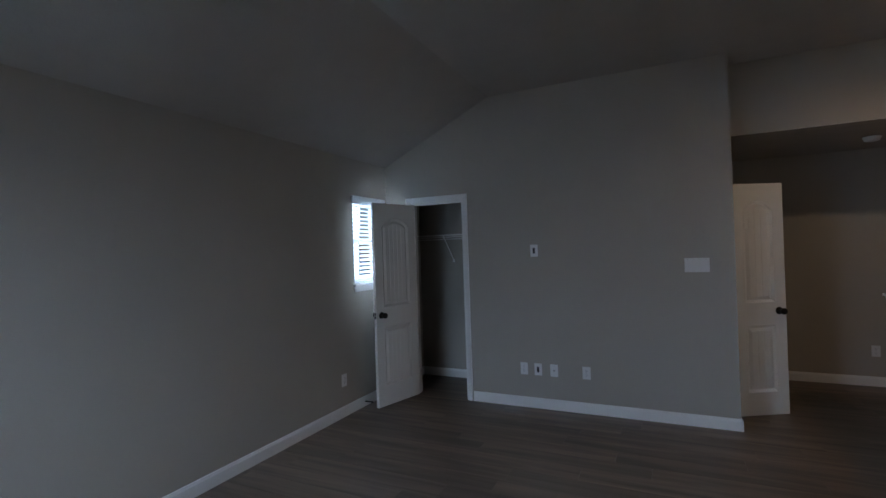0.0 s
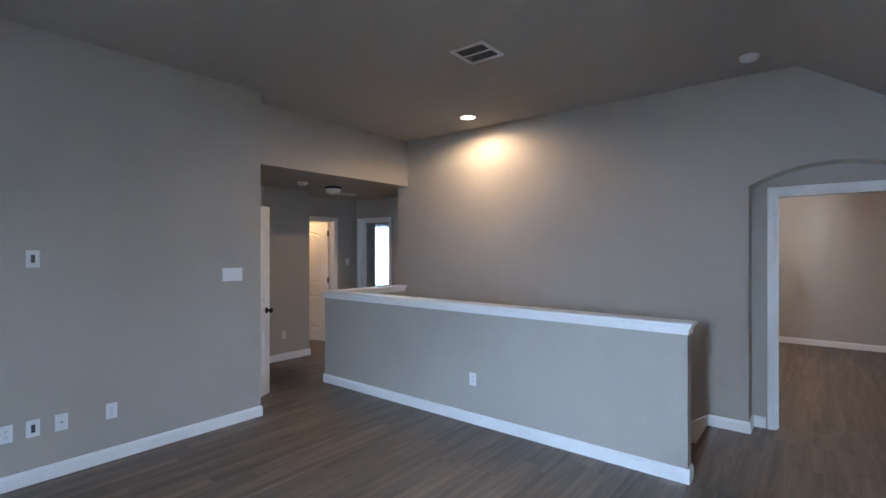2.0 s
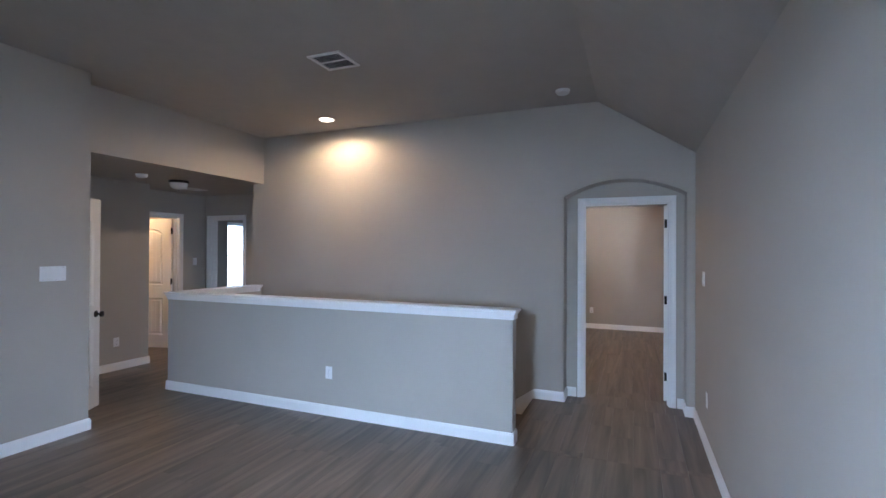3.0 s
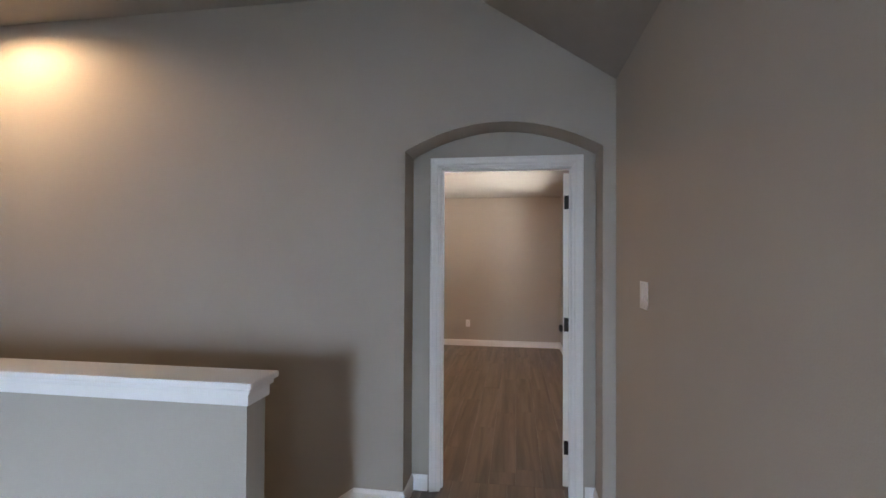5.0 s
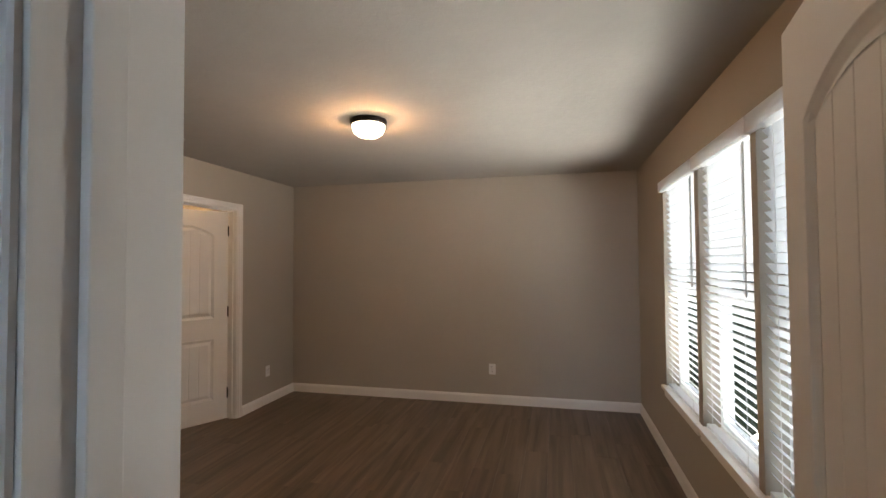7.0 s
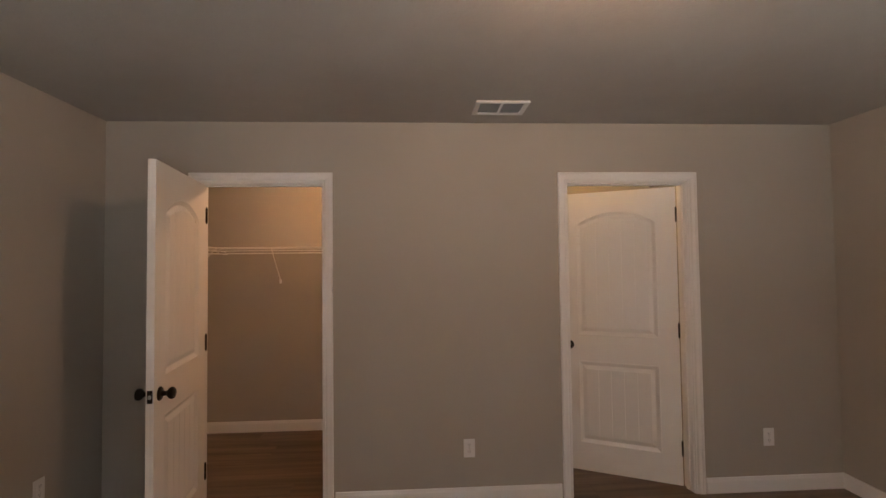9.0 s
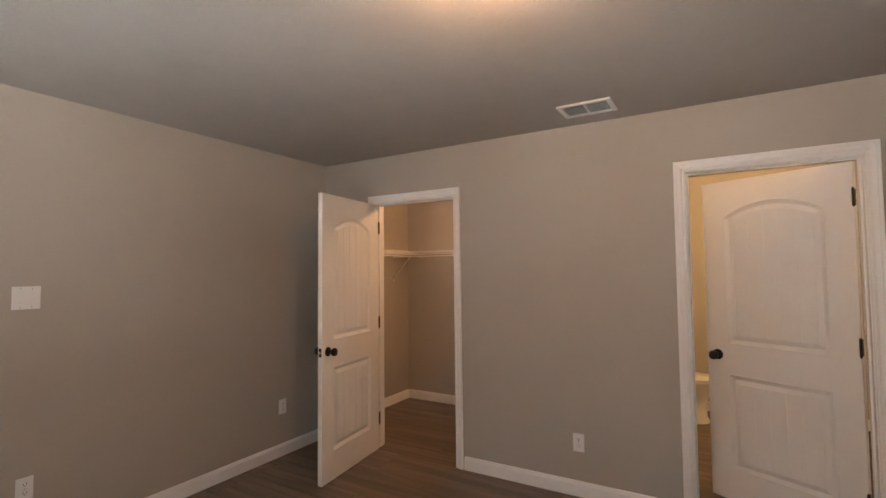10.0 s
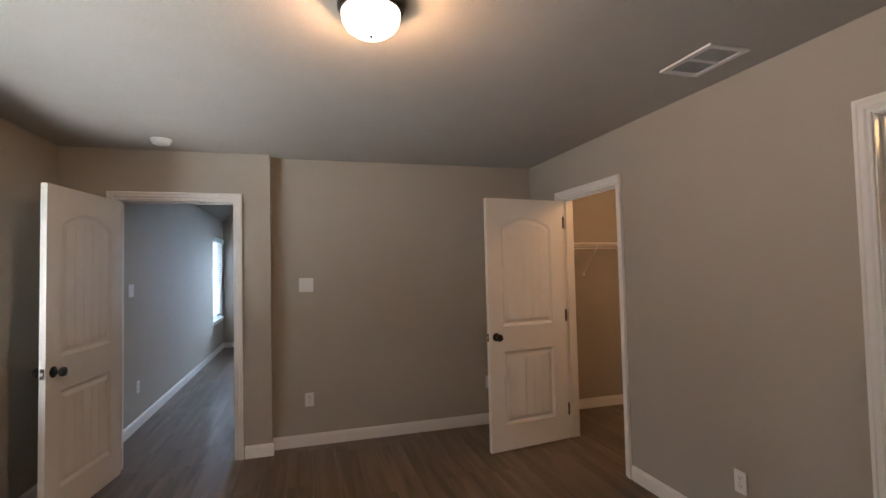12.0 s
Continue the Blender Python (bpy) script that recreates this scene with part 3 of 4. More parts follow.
def window(name, axis, o, inner, outer, label, sill=True, lean=50):
    """A single-hung vinyl window with glass, sill, blind slats and valance; inner and outer: the wall's faces."""
    u0, u1, z0, z1 = o
    root = tagged(thing(name, label, "window"), kind="structure")
    sg = 1 if outer > inner else -1

    def bx(nm, a, b, c, e, f, h, material, bev=0.0, lab=""):
        """a..b along, c..e in depth from the inner face outwards, f..h in height."""
        y0, y1 = inner + sg * c, inner + sg * e
        bm = bmesh.new()
        if axis == "y":
            box(bm, a, min(y0, y1), f, b, max(y0, y1), h, bev)
        else:
            box(bm, min(y0, y1), a, f, max(y0, y1), b, h, bev)
        return part(nm, bm, material, root, lab)
    F = 0.045
    bx("window_frame", u0, u0 + F, 0.09, 0.15, z0, z1, VINYL, 0.003)
    bx("window_frame", u1 - F, u1, 0.09, 0.15, z0, z1, VINYL, 0.003)
    bx("window_frame", u0 + F, u1 - F, 0.09, 0.15, z1 - F, z1, VINYL, 0.003)
    bx("window_frame", u0 + F, u1 - F, 0.09, 0.15, z0, z0 + F, VINYL, 0.003)
    zm = (z0 + z1) / 2
    bx("meeting_rail", u0 + F, u1 - F, 0.095, 0.145, zm - 0.02, zm + 0.02, VINYL, 0.003)
    for a, c in ((z0 + F, zm - 0.02), (zm + 0.02, z1 - F)):
        g = bx("pane", u0 + F, u1 - F, 0.118, 0.122, a, c, GLASS, 0, "clear glass pane")
        g.visible_shadow = False
    if sill:
        bx("window_sill", u0 - 0.035, u1 + 0.035, -0.035, 0.0, z0 - 0.022, z0 + 0.003, TRIM, 0.004, "white window stool")
        bx("window_sill", u0, u1, 0.0, 0.09, z0 - 0.0, z0 + 0.003, TRIM, 0)
        bx("apron", u0 - 0.015, u1 + 0.015, -0.014, -0.0005, z0 - 0.075, z0 - 0.022, TRIM, 0.003)
    # faux-wood blind
    bx("valance", u0 - 0.022, u1 + 0.022, -0.032, -0.001, z1 - 0.055, z1 + 0.022, BLIND, 0.003, "white blind valance")
    bx("head_rail", u0 + 0.008, u1 - 0.008, 0.006, 0.05, z1 - 0.045, z1 - 0.005, PLATE, 0.002)
    pitch = 0.042
    n = int((z1 - z0 - 0.10) / pitch)
    w2 = (u1 - u0) / 2 - 0.01
    bm = bmesh.new()
    box(bm, -w2, -0.025, -0.0014, w2, 0.025, 0.0014)
    slat = mesh_of("blind_slat", bm, BLIND)
    turn = Matrix.Rotation(0 if axis == "y" else radians(90), 4, "Z")
    tilt = radians(-lean * sg if axis == "y" else lean * sg)
    for k in range(n):
        o2 = new("blind_slat", slat)
        d2 = inner + sg * 0.036
        zc = z1 - 0.075 - k * pitch
        c = Vector(((u0 + u1) / 2, d2, zc)) if axis == "y" else Vector((d2, (u0 + u1) / 2, zc))
        o2.matrix_basis = Matrix.Translation(c) @ turn @ Matrix.Rotation(tilt, 4, "X")
        o2.parent = root
    bx("bottom_rail", u0 + 0.01, u1 - 0.01, 0.012, 0.060, z0 + 0.006, z0 + 0.026, BLIND, 0.004)
    for s in (0.18, 0.82):
        u = u0 + (u1 - u0) * s
        bx("ladder_cord", u - 0.001, u + 0.001, 0.008, 0.010, z0 + 0.02, z1 - 0.06, PLATE)
    bx("tilt_wand", u0 + 0.075, u0 + 0.083, -0.006, 0.002, z1 - 0.75, z1 - 0.06, PLATE, 0.002, "clear tilt wand")
    return root


window("window_1", "x", W_A, LW, LW - 0.16, "bright window with white horizontal blinds on the loft's west wall", lean=-25)
window("window_2", "x", W_B, LW, LW - 0.16, "bright narrow window with white blinds beside the loft closet", lean=-25)
window("window_3", "y", W_S, LS, LS - 0.16, "tall bright window with white blinds and sill in the loft", lean=-25)
window("window_4", "y", W_BA, BY0, BY0 - 0.16, "tall bright bedroom window with white horizontal blinds")
window("window_5", "y", W_BB, BY0, BY0 - 0.16, "tall bright bedroom window with white horizontal blinds")
window("window_7", "y", W_BC, BY0, BY0 - 0.16, "tall bright bedroom window with white horizontal blinds")
window("window_6", "y", W_F, 9.0, 9.16, "bright window in the far bedroom beyond the hall", lean=-25)

# ---- half-wall caps ----


def cap(name, x0, y0, x1, y1):
    root = tagged(thing(name, "white painted wooden cap on the half wall", "wall cap"), kind="structure")
    o = 0.034
    part("cap_board", box(bmesh.new(), x0 - o, y0 - o, 1.055, x1 + o, y1 + o, 1.078, 0.006), TRIM, root)
    part("bed_moulding", box(bmesh.new(), x0 - 0.022, y0 - 0.022, 1.036, x1 + 0.022, y1 + 0.022, 1.055, 0.006), TRIM, root)
    part("apron_moulding", box(bmesh.new(), x0 - 0.011, y0 - 0.011, 0.996, x1 + 0.011, y1 + 0.011, 1.0365, 0.003), TRIM, root)


cap("half_wall_cap", HWX, HWS, HWX + T, HWN)
cap("half_wall_cap", HWX + T + 0.069, HWN - T, LE - 0.036, HWN)

# ---- stairs ----
stairs = tagged(thing("stairs", "wooden stairs going down behind the half wall", "stairs"), kind="structure")
SX0, SX1, SY = HWX + T, LE, 1.60
part("landing_nosing", box(bmesh.new(), SX0 + 0.001, SY - 0.03, -0.03, SX1 - 0.001, SY + 0.012, -0.001, 0.006), STAIRW, stairs)
for k in range(14):
    z = -0.185 * (k + 1)
    y = SY + 0.26 * k
    part("riser", box(bmesh.new(), SX0 + 0.001, y - 0.012, z, SX1 - 0.001, y, z + 0.155), TRIM, stairs)
    part("tread", box(bmesh.new(), SX0 + 0.001, y - 0.012, z - 0.03, SX1 - 0.001, y + 0.275, z, 0.006), STAIRW, stairs)
sk = bmesh.new()
prism(sk, [(LE - 0.014, SY, BBH), (LE - 0.014, SY + 3.64, BBH - 2.59), (LE - 0.014, SY + 3.64, BBH - 2.83), (LE - 0.014, SY, BBH - 0.26)], (0.0135, 0, 0))
part("skirt_board", sk, TRIM, stairs)
structure("floor_lower", box(bmesh.new(), HWX, LS, -2.85, LE, HWN, -2.75), STAIRW, "wooden floor at the foot of the stairs", "floor")

# ---- fittings ----


def plate(name, label, category, at, normal, w=0.072, h=0.115, kind_="outlet", gang=1):
    """A cover plate on a wall. normal: the way out of the wall; local x along the wall, y out, z up."""
    n = Vector((*normal, 0))
    ax = Vector((n.y, -n.x, 0))
    m = Matrix(((ax.x, n.x, 0, at[0]), (ax.y, n.y, 0, at[1]), (0, 0, 1, at[2]), (0, 0, 0, 1)))
    root = thing(name, label, category, m=m)
    part("cover_plate", box(bmesh.new(), -w / 2, 0.0004, -h / 2, w / 2, 0.006, h / 2, 0.002), PLATE, root)
    if kind_ == "outlet":
        for s in (-0.0215, 0.0215):
            o = part("socket", box(bmesh.new(), -0.017, 0.006, s - 0.0145, 0.017, 0.0085, s + 0.0145, 0.001), PLATE, root)
            for x in (-0.0065, 0.0065):
                part("slot", box(bmesh.new(), x - 0.0012, 0.0083, s - 0.002, x + 0.0012, 0.0089, s + 0.008), SLOT_SHADE, o)
            part("ground_hole", rod(bmesh.new(), (0, 0.0083, s - 0.007), (0, 0.0089, s - 0.007), 0.0026, 10), SLOT_SHADE, o)
        part("screw", rod(bmesh.new(), (0, 0.006, 0), (0, 0.0072, 0), 0.003, 10), STEEL, root)
    if kind_ == "switch":
        for g in range(gang):
            x = (g - (gang - 1) / 2) * 0.046
            bm = box(bmesh.new(), x - 0.0165, 0.006, -0.033, x + 0.0165, 0.0075, 0.033, 0.0006)
            o = part("rocker_frame", bm, PLATE, root)
            bm = bmesh.new()
            prism(bm, [(x - 0.0145, 0.0073, -0.031), (x - 0.0145, 0.0110, -0.031), (x - 0.0145, 0.0085, 0.0), (x - 0.0145, 0.0080, 0.031), (x - 0.0145, 0.0073, 0.031)], (0.029, 0, 0))
            part("rocker", bm, PLATE, o)
            for z in (-0.048, 0.048):
                part("screw", rod(bmesh.new(), (x, 0.006, z), (x, 0.0068, z), 0.003, 10), STEEL, root)
    if kind_ == "slot":
        bezel = part("bezel", box(bmesh.new(), -0.020, 0.006, -0.036, 0.020, 0.0085, 0.036, 0.001), PLATE, root)
        part("slot", box(bmesh.new(), -0.011, 0.0083, -0.027, 0.011, 0.0090, 0.027), SLOT_SHADE, bezel, "dark cable slot")
    if kind_ == "coax":
        part("jack", lathe(bmesh.new(), [(0.008, 0), (0.008, 0.003), (0.0048, 0.003), (0.0048, 0.011)], Matrix.Translation((0, 0.006, 0)) @ Matrix.Rotation(radians(-90), 4, "X"), 12), STEEL, root)
        for z in (-0.042, 0.042):
            part("screw", rod(bmesh.new(), (0, 0.006, z), (0, 0.0068, z), 0.003, 10), STEEL, root)
    return root


OUT = "white duplex wall outlet above the baseboard"
for at, nrm in (((LW, 4.11, 0.34), (1, 0)), ((-1.335, LN, 0.37), (0, -1)), ((-0.75, LN, 0.37), (0, -1)), ((HWX, 3.27, 0.40), (-1, 0)),
                ((2.04, LS, 0.39), (0, 1)), ((1.85, 6.76, 0.36), (0, -1)), ((5.342, BY1, 0.343), (0, -1)), ((7.334, BY1, 0.35), (0, -1)),
                ((BXR, 1.689, 0.385), (1, 0)), ((BXR, 3.326, 0.39), (1, 0)), ((BX1, 1.42, 0.368), (-1, 0)), ((LW, 0.75, 0.36), (1, 0)),
                ((4.05, BY0, 0.37), (0, 1))):
    tagged(plate("wall_outlet", OUT, "outlet", at, nrm), group="wall outlets")
plate("cable_plate", "white cable jack plate in a row of outlets", "cable jack", (-1.198, LN, 0.37), (0, -1), kind_="slot")
plate("blank_plate", "white blank cover plate in a row of outlets", "cover plate", (-1.046, LN, 0.37), (0, -1), kind_="coax")
plate("media_plate", "white plate with a slot at television height", "cover plate", (-1.2, LN, 1.507), (0, -1), kind_="slot")
plate("switch_plate", "white four-gang light switch plate", "light switch", (0.172, LN, 1.345), (0, -1), 0.185, 0.118, "switch", 4)
plate("switch_plate", "white light switch plate beside the arch", "light switch", (2.23, LS, 1.327), (0, 1), 0.118, 0.118, "switch", 2)
plate("switch_plate", "white two-gang light switch plate", "light switch", (BXR, 1.673, 1.356), (1, 0), 0.118, 0.118, "switch", 2)
plate("switch_plate", "white light switch plate in the hall", "light switch", (3.40, 7.24, 1.36), (0, -1), 0.072, 0.115, "switch", 1)
plate("switch_plate", "white light switch plate in the far bedroom", "light switch", (4.55, 9.0, 1.2), (0, -1), 0.072, 0.115, "switch", 1)


def register(at, sx, sy, label, lean=38):
    """A ceiling register with two banks of louvres, hung under the ceiling at at."""
    root = thing("ceiling_vent", label, "vent", m=Matrix.Translation(at))
    # flat near-black sheet: the shade inside the duct, put into its colour
    part("duct_shade", box(bmesh.new(), -sx / 2 + 0.02, -sy / 2 + 0.02, -0.003, sx / 2 - 0.02, sy / 2 - 0.02, -0.001), DUCT_SHADE, root, "dark sheet standing in for the shaded duct")
    b = 0.028
    for x0, y0, x1, y1 in ((-sx / 2, -sy / 2, sx / 2, -sy / 2 + b), (-sx / 2, sy / 2 - b, sx / 2, sy / 2), (-sx / 2, -sy / 2 + b, -sx / 2 + b, sy / 2 - b), (sx / 2 - b, -sy / 2 + b, sx / 2, sy / 2 - b)):
        part("frame", box(bmesh.new(), x0, y0, -0.012, x1, y1, -0.0005, 0.003), VENTM, root)
    part("divider", box(bmesh.new(), -0.006, -sy / 2 + b, -0.011, 0.006, sy / 2 - b, -0.002), VENTM, root)
    n = max(4, int((sy - 2 * b) / 0.017))
    for half in (-1, 1):
        for k in range(n):
            y = -sy / 2 + b + (k + 0.5) * (sy - 2 * b) / n
            bm = box(bmesh.new(), 0.008, -0.007, -0.0007, sx / 2 - b, 0.007, 0.0007)
            bmesh.ops.transform(bm, verts=bm.verts, matrix=Matrix.Translation((0, y, -0.0075)) @ Matrix.Rotation(radians(lean), 4, "X"))
            if half < 0:
                bmesh.ops.transform(bm, verts=bm.verts, matrix=Matrix.Diagonal((-1, 1, 1, 1)))
            part("slat", bm, VENTM, root)
    return root


register((0.99, 2.85, LH), 0.30, 0.30, "square white louvred ceiling register in the loft")
register((5.52, 3.50, BH), 0.31, 0.23, "white louvred ceiling register near the bedroom wall", 18)
register((2.85, 6.6, HH), 0.30, 0.20, "white louvred ceiling register in the hall")


def smoke_detector(at):
    root = thing("smoke_detector", "round white smoke detector on the ceiling", "smoke detector", "smoke detectors", m=Matrix.Translation(at))
    part("base", lathe(bmesh.new(), [(0.066, -0.0005), (0.068, -0.004), (0.068, -0.012), (0.064, -0.014)]), PLATE, root, "", True)
    part("cover", lathe(bmesh.new(), [(0.060, -0.014), (0.060, -0.026), (0.054, -0.036), (0.038, -0.042), (0.012, -0.043)]), PLATE, root, "", True)
    part("button", lathe(bmesh.new(), [(0.010, -0.043), (0.010, -0.045), (0.006, -0.046)], Matrix.Translation((0.02, 0, 0.002)), 12), PLATE, root)
    part("grille", box(bmesh.new(), -0.058, -0.004, -0.0225, -0.0555, 0.004, -0.0175), SLOT_SHADE, root)


for at in ((2.35, 1.25, LH), (3.54, 0.69, BH), (1.66, 6.04, HH)):
    smoke_detector(at)


def flush_light(at, lit, label, r=0.106):
    root = thing("ceiling_light", label, "ceiling light", m=Matrix.Translation(at))
    part("canopy", lathe(bmesh.new(), [(r + 0.012, -0.0005), (r + 0.014, -0.006), (r + 0.014, -0.020), (r + 0.006, -0.032), (r - 0.004, -0.034)], n=40), BRONZE, root, "dark bronze metal pan", True)
    o = part("glass_dome", lathe(bmesh.new(), [(r, -0.030), (r, -0.040), (r * 0.97, -0.064), (r * 0.86, -0.086), (r * 0.64, -0.104), (r * 0.32, -0.114), (0.012, -0.117)], n=40), BULBG if lit else OPAL, root, "glowing opal glass dome" if lit else "unlit opal glass dome", True)
    if lit:
        o.visible_shadow = False
    part("finial", lathe(bmesh.new(), [(0.007, -0.116), (0.006, -0.122), (0.003, -0.125)], n=12), BRONZE, root)


flush_light((5.61, 1.91, BH), True, "lit flush ceiling light with opal glass dome and dark rim")
flush_light((2.2, 6.1, HH), False, "unlit flush ceiling light with dark rim in the hall")
flush_light((4.35, 4.5, BH), True, "lit flush ceiling light inside the closet", 0.09)
flush_light((6.6, 4.9, BH), True, "lit flush ceiling light inside the bathroom", 0.09)
flush_light((2.6, 8.0, HH), True, "lit flush ceiling light in the room behind the hall door", 0.10)

down = thing("downlight", "round recessed downlight glowing warm white", "downlight", m=Matrix.Translation((2.365, 3.92, LH)))
part("trim_ring", lathe(bmesh.new(), [(0.095, -0.0005), (0.095, -0.004), (0.086, -0.007), (0.076, -0.005), (0.076, -0.0005)], n=36), PLATE, down, "", True)
lens = part("lens", lathe(bmesh.new(), [(0.075, -0.0008), (0.075, -0.004), (0.040, -0.005), (0.004, -0.005)], n=36), CANG, down, "glowing lens", True)
lens.visible_shadow = False


# ---- wire shelves ----
def wire_shelf(name, label, length, m, brackets, drop=0.30):
    """A ventilated wire shelf along local x, the wall at y = 0, the front at y = -drop, the deck at z = 0."""
    root = thing(name, label, "wire shelf", m=m)
    for y, z in ((-0.005, 0), (-drop * 0.5, -0.003), (-drop, 0), (-drop, -0.028), (-drop - 0.012, -0.052)):
        part("rail", rod(bmesh.new(), (0, y, z), (length, y, z), 0.0046, 8), WIRE, root, "", True)
    bm = bmesh.new()
    n = int(length / 0.026)
    for k in range(n + 1):
        x = length * k / n
        rod(bm, (x, -0.005, 0.0035), (x, -drop, 0.0035), 0.0017, 5)
        if k % 6 == 0:
            rod(bm, (x, -drop, 0.0035), (x, -drop, -0.030), 0.0017, 5)
    tagged(part("deck_wires", bm, WIRE, root), kind="stuff")
    for x in brackets:
        o = part("bracket", rod(bmesh.new(), (x, -drop + 0.01, -0.01), (x, -0.006, -0.30), 0.0055, 8), WIRE, root, "white angled support brace", True)
        part("clip", box(bmesh.new(), x - 0.011, -0.014, -0.325, x + 0.011, -0.0005, -0.285, 0.003), PLATE, o)
        part("hook", rod(bmesh.new(), (x + 0.02, -drop - 0.012, -0.052), (x, -drop + 0.01, -0.01), 0.004, 6), WIRE, root)
    return root


wire_shelf("wire_shelf", "white wire closet shelf along the back wall", 2.29, Matrix.Translation((3.0, 5.25, 1.685)), (0.75, 1.35, 1.95))
wire_shelf("wire_shelf", "white wire closet shelf along the side wall", 1.20, Matrix.Translation((2.99, BY1 + T + 0.02, 1.685)) @ Matrix.Rotation(radians(90), 4, "Z"), (0.5, 1.0))
wire_shelf("wire_shelf", "white wire shelf in the loft closet", 1.82, Matrix.Translation((LW + 0.01, 5.72, 1.72)), (0.45, 0.95, 1.5))
box_red = thing("cardboard_box", "flat dark red box lying on the closet shelf", "box", m=Matrix.Translation((4.36, 5.08, 1.6905)))
part("carton", box(bmesh.new(), -0.16, -0.10, 0, 0.10, 0.10, 0.024, 0.003), REDP, box_red)
tool = thing("hand_tool", "black plastic tool lying on the closet shelf", "tool", m=Matrix.Translation((4.60, 5.08, 1.6905)))
bm = box(bmesh.new(), -0.11, -0.05, 0, 0.10, 0.05, 0.035, 0.012)
part("body", bm, BLACKP, tool)
part("grip", rod(bmesh.new(), (-0.10, 0, 0.03), (0.06, 0.02, 0.05), 0.014, 12), BLACKP, tool, "", True)

# ---- bathroom ----
van = thing("vanity_cabinet", "dark espresso bathroom vanity cabinet", "vanity")
VX0, VX1, VY0, VY1 = 5.42, 5.74, 4.35, 5.46
part("body", box(bmesh.new(), VX0 + 0.002, VY0, 0.09, VX1 - 0.02, VY1, 0.775, 0.002), ESPRESSO, van)
part("toe_kick", box(bmesh.new(), VX0 + 0.002, VY0 + 0.01, 0.0, VX1 - 0.08, VY1 - 0.01, 0.09), ESPRESSO, van)
for k in range(2):
    y = VY0 + 0.02 + k * 0.565
    dr = part("cabinet_door", box(bmesh.new(), VX1 - 0.02, y, 0.12, VX1, y + 0.545, 0.75, 0.003), ESPRESSO, van)
    part("knob", lathe(bmesh.new(), [(0.006, 0), (0.006, 0.012), (0.014, 0.018), (0.012, 0.026), (0.004, 0.028)], Matrix.Translation((VX1, y + (0.50 if k == 0 else 0.045), 0.62)) @ Matrix.Rotation(radians(90), 4, "Y"), 14), STEEL, dr, "", True)
part("countertop", box(bmesh.new(), VX0 + 0.001, VY0 - 0.01, 0.776, VX1 + 0.025, VY1 + 0.012, 0.806, 0.006), COUNTER, van, "cream cultured marble top")
part("backsplash", box(bmesh.new(), VX0 + 0.001, VY0 - 0.01, 0.806, VX0 + 0.02, VY1 + 0.012, 0.90, 0.003), COUNTER, van, "cream cultured marble top")

toi = thing("toilet", "white ceramic toilet with closed lid", "toilet", m=Matrix.Translation((5.45, 5.88, 0)))
part("base", lathe(bmesh.new(), [(0.115, 0.0), (0.118, 0.02), (0.100, 0.06), (0.098, 0.16), (0.120, 0.25), (0.165, 0.33), (0.180, 0.385)], Matrix.Translation((0.44, 0, 0)), 32, 1.35, 1.0), CERAMIC, toi, "", True)
part("seat", lathe(bmesh.new(), [(0.150, 0.386), (0.185, 0.388), (0.188, 0.398), (0.184, 0.406), (0.150, 0.407)], Matrix.Translation((0.44, 0, 0)), 32, 1.35, 1.0), CERAMIC, toi, "", True)
part("lid", lathe(bmesh.new(), [(0.180, 0.409), (0.186, 0.412), (0.186, 0.424), (0.170, 0.432), (0.02, 0.436)], Matrix.Translation((0.44, 0, 0)), 32, 1.35, 1.0), CERAMIC, toi, "closed white lid", True)
part("tank", box(bmesh.new(), 0.012, -0.21, 0.37, 0.20, 0.21, 0.72, 0.022), CERAMIC, toi, "", True)
part("tank_lid", box(bmesh.new(), 0.006, -0.22, 0.72, 0.21, 0.22, 0.755, 0.012), CERAMIC, toi, "", True)
part("flush_lever", rod(bmesh.new(), (0.205, -0.14, 0.66), (0.215, -0.08, 0.655), 0.007, 10), STEEL, toi)
bar = thing("towel_bar", "short dark towel bar on the bathroom wall", "towel bar")
part("bar", rod(bmesh.new(), (5.49, 3.98, 1.42), (5.49, 4.28, 1.42), 0.008, 12), BRONZE, bar, "", True)
for y in (3.99, 4.27):
    part("post", rod(bmesh.new(), (5.4205, y, 1.42), (5.495, y, 1.42), 0.012, 12), BRONZE, bar, "", True)

# door stop springs on the baseboards
ds = thing("door_stop_spring", "small dark door stop on the baseboard", "door stop")
part("spring", rod(bmesh.new(), (LW + BBT, 4.42, 0.05), (LW + BBT + 0.075, 4.42, 0.05), 0.006, 10), BRONZE, ds, "", True)
part("tip", rod(bmesh.new(), (LW + BBT + 0.075, 4.42, 0.05), (LW + BBT + 0.09, 4.42, 0.05), 0.009, 10), BLACKP, ds, "", True)

# ---- outside ----
structure("ground", box(bmesh.new(), -300, -300, -3.2, 300, 300, -3.0), GRASS, "grass outside the windows", "ground")

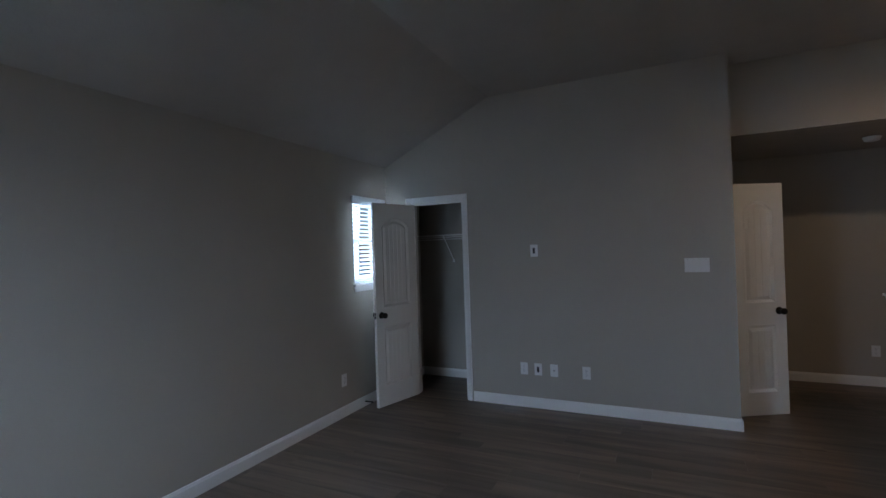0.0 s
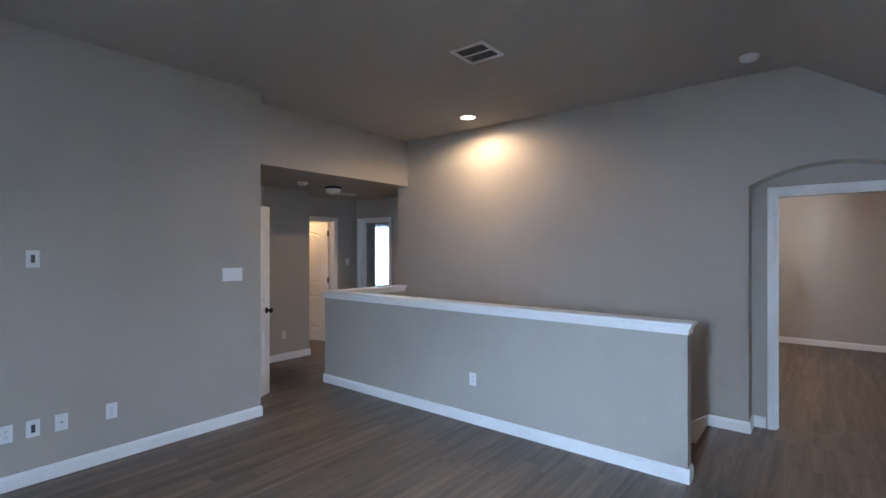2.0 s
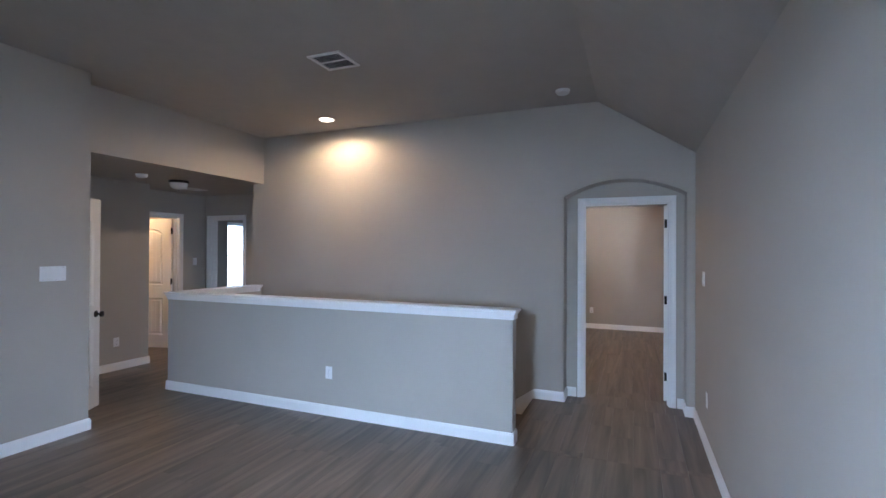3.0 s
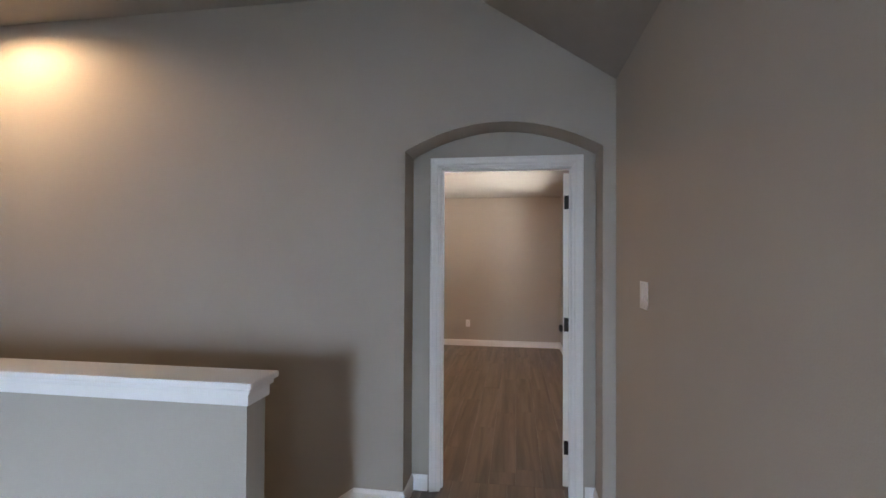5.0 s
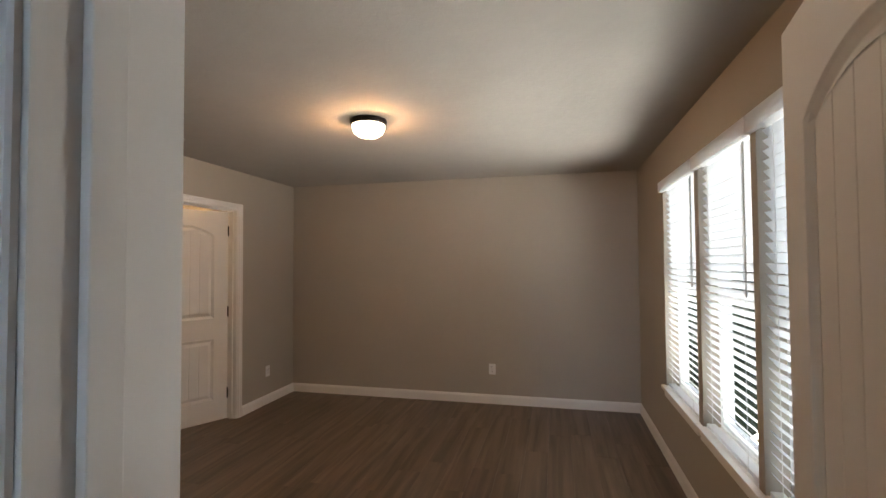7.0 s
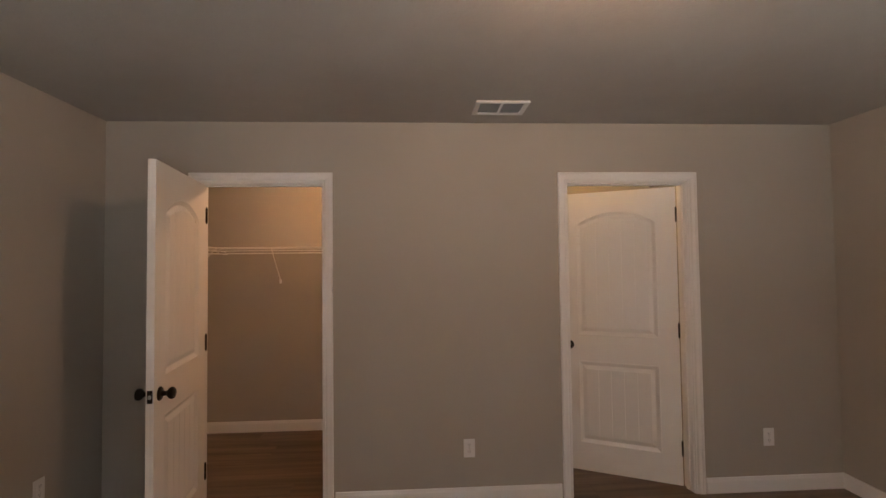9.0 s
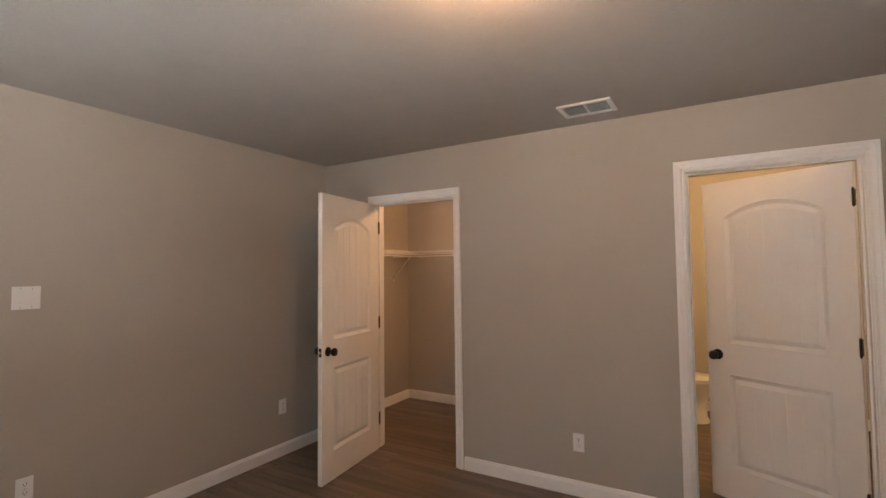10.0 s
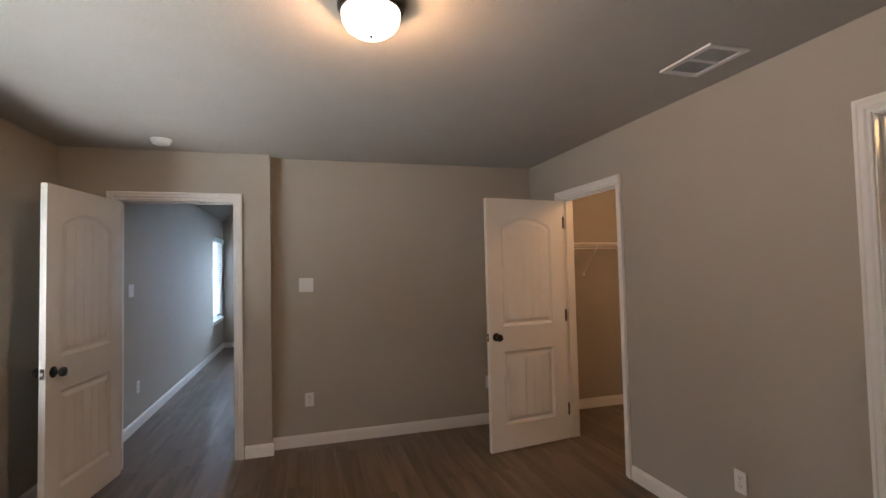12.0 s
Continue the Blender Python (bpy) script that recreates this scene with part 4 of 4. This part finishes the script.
HAZE = glow("bright_hazy_sky", (0.72, 0.87, 1.0), 4.5)
for nm, b in (("backdrop_south", (-6.0, -3.2, -3.0, 10.0, -3.1, 6.0)), ("backdrop_west", (-6.0, -3.0, -3.0, -5.9, 8.0, 6.0)), ("backdrop_north", (2.0, 12.0, -3.0, 10.0, 12.1, 6.0))):
    structure(nm, box(bmesh.new(), *b), HAZE, "bright hazy sky outside the windows", "backdrop")

# ---- floors: single boards on a dark base ----
PW, PL, GAP = 0.178, 1.22, 0.0005
pm = bmesh.new()
box(pm, 0, 0, -0.006, 1, 1, 0)
for v in pm.verts:
    if v.co.z > -0.001:
        v.co.x = min(max(v.co.x, 0.0005), 0.9995)
        v.co.y = min(max(v.co.y, 0.004), 0.996)
PLANK = mesh_of("plank", pm, FLOOR)


def floor(name, x0, y0, x1, y1, label, seed):
    base = structure(name, box(bmesh.new(), x0, y0, -0.20, x1, y1, -0.007), SUBF, label, "floor")
    rnd = random.Random(seed)
    y = y0
    while y < y1 - 0.002:
        w = min(PW, y1 - y)
        x = x0 - rnd.uniform(0, PL)
        while x < x1:
            a, b = max(x, x0), min(x + PL, x1)
            if b - a > 0.004:
                o = new("plank", PLANK)
                o.location = (a, y, rnd.uniform(-0.0004, 0.0))
                o.scale = (b - a - GAP, w - GAP, 1)
                o.parent = base
            x += PL
        y += PW
    return base


LFL = "grey-brown wood-look vinyl plank floor"
floor("floor_loft", LW, LS, HWX, LN, LFL, 1)
floor("floor_loft_landing", HWX, LS, LE, HWS, LFL, 2)
floor("floor_loft_stair_edge", HWX + T, HWS, LE, 1.572, LFL, 12)
floor("floor_niche", LE, 0.16, BX0, 1.30, LFL, 3)
floor("floor_bedroom", BX0, BY0, BX1, BY1, LFL, 4)
floor("floor_bedroom_recess", BXR, JOG, BX0, BY1, LFL, 5)
floor("floor_closet", 2.93, BY1, 5.36, 5.45, LFL, 6)
floor("floor_bath", 5.36, BY1, BX1, 6.30, LFL, 7)
floor("floor_hall", NX - T, LN, HWX, 6.80, LFL, 8)
floor("floor_hall_mid", HWX, HWN, 3.66, 7.30, LFL, 9)
floor("floor_far_room", 3.66, 6.40, 7.2, 9.0, LFL, 10)
floor("floor_hall_bath", 2.28, 7.30, 3.60, 9.0, LFL, 11)
floor("floor_loft_closet", LW, LN, -0.9, 5.72, LFL, 13)
floor("floor_linen", -0.4, LN + T, NX - T, 6.76, LFL, 14)
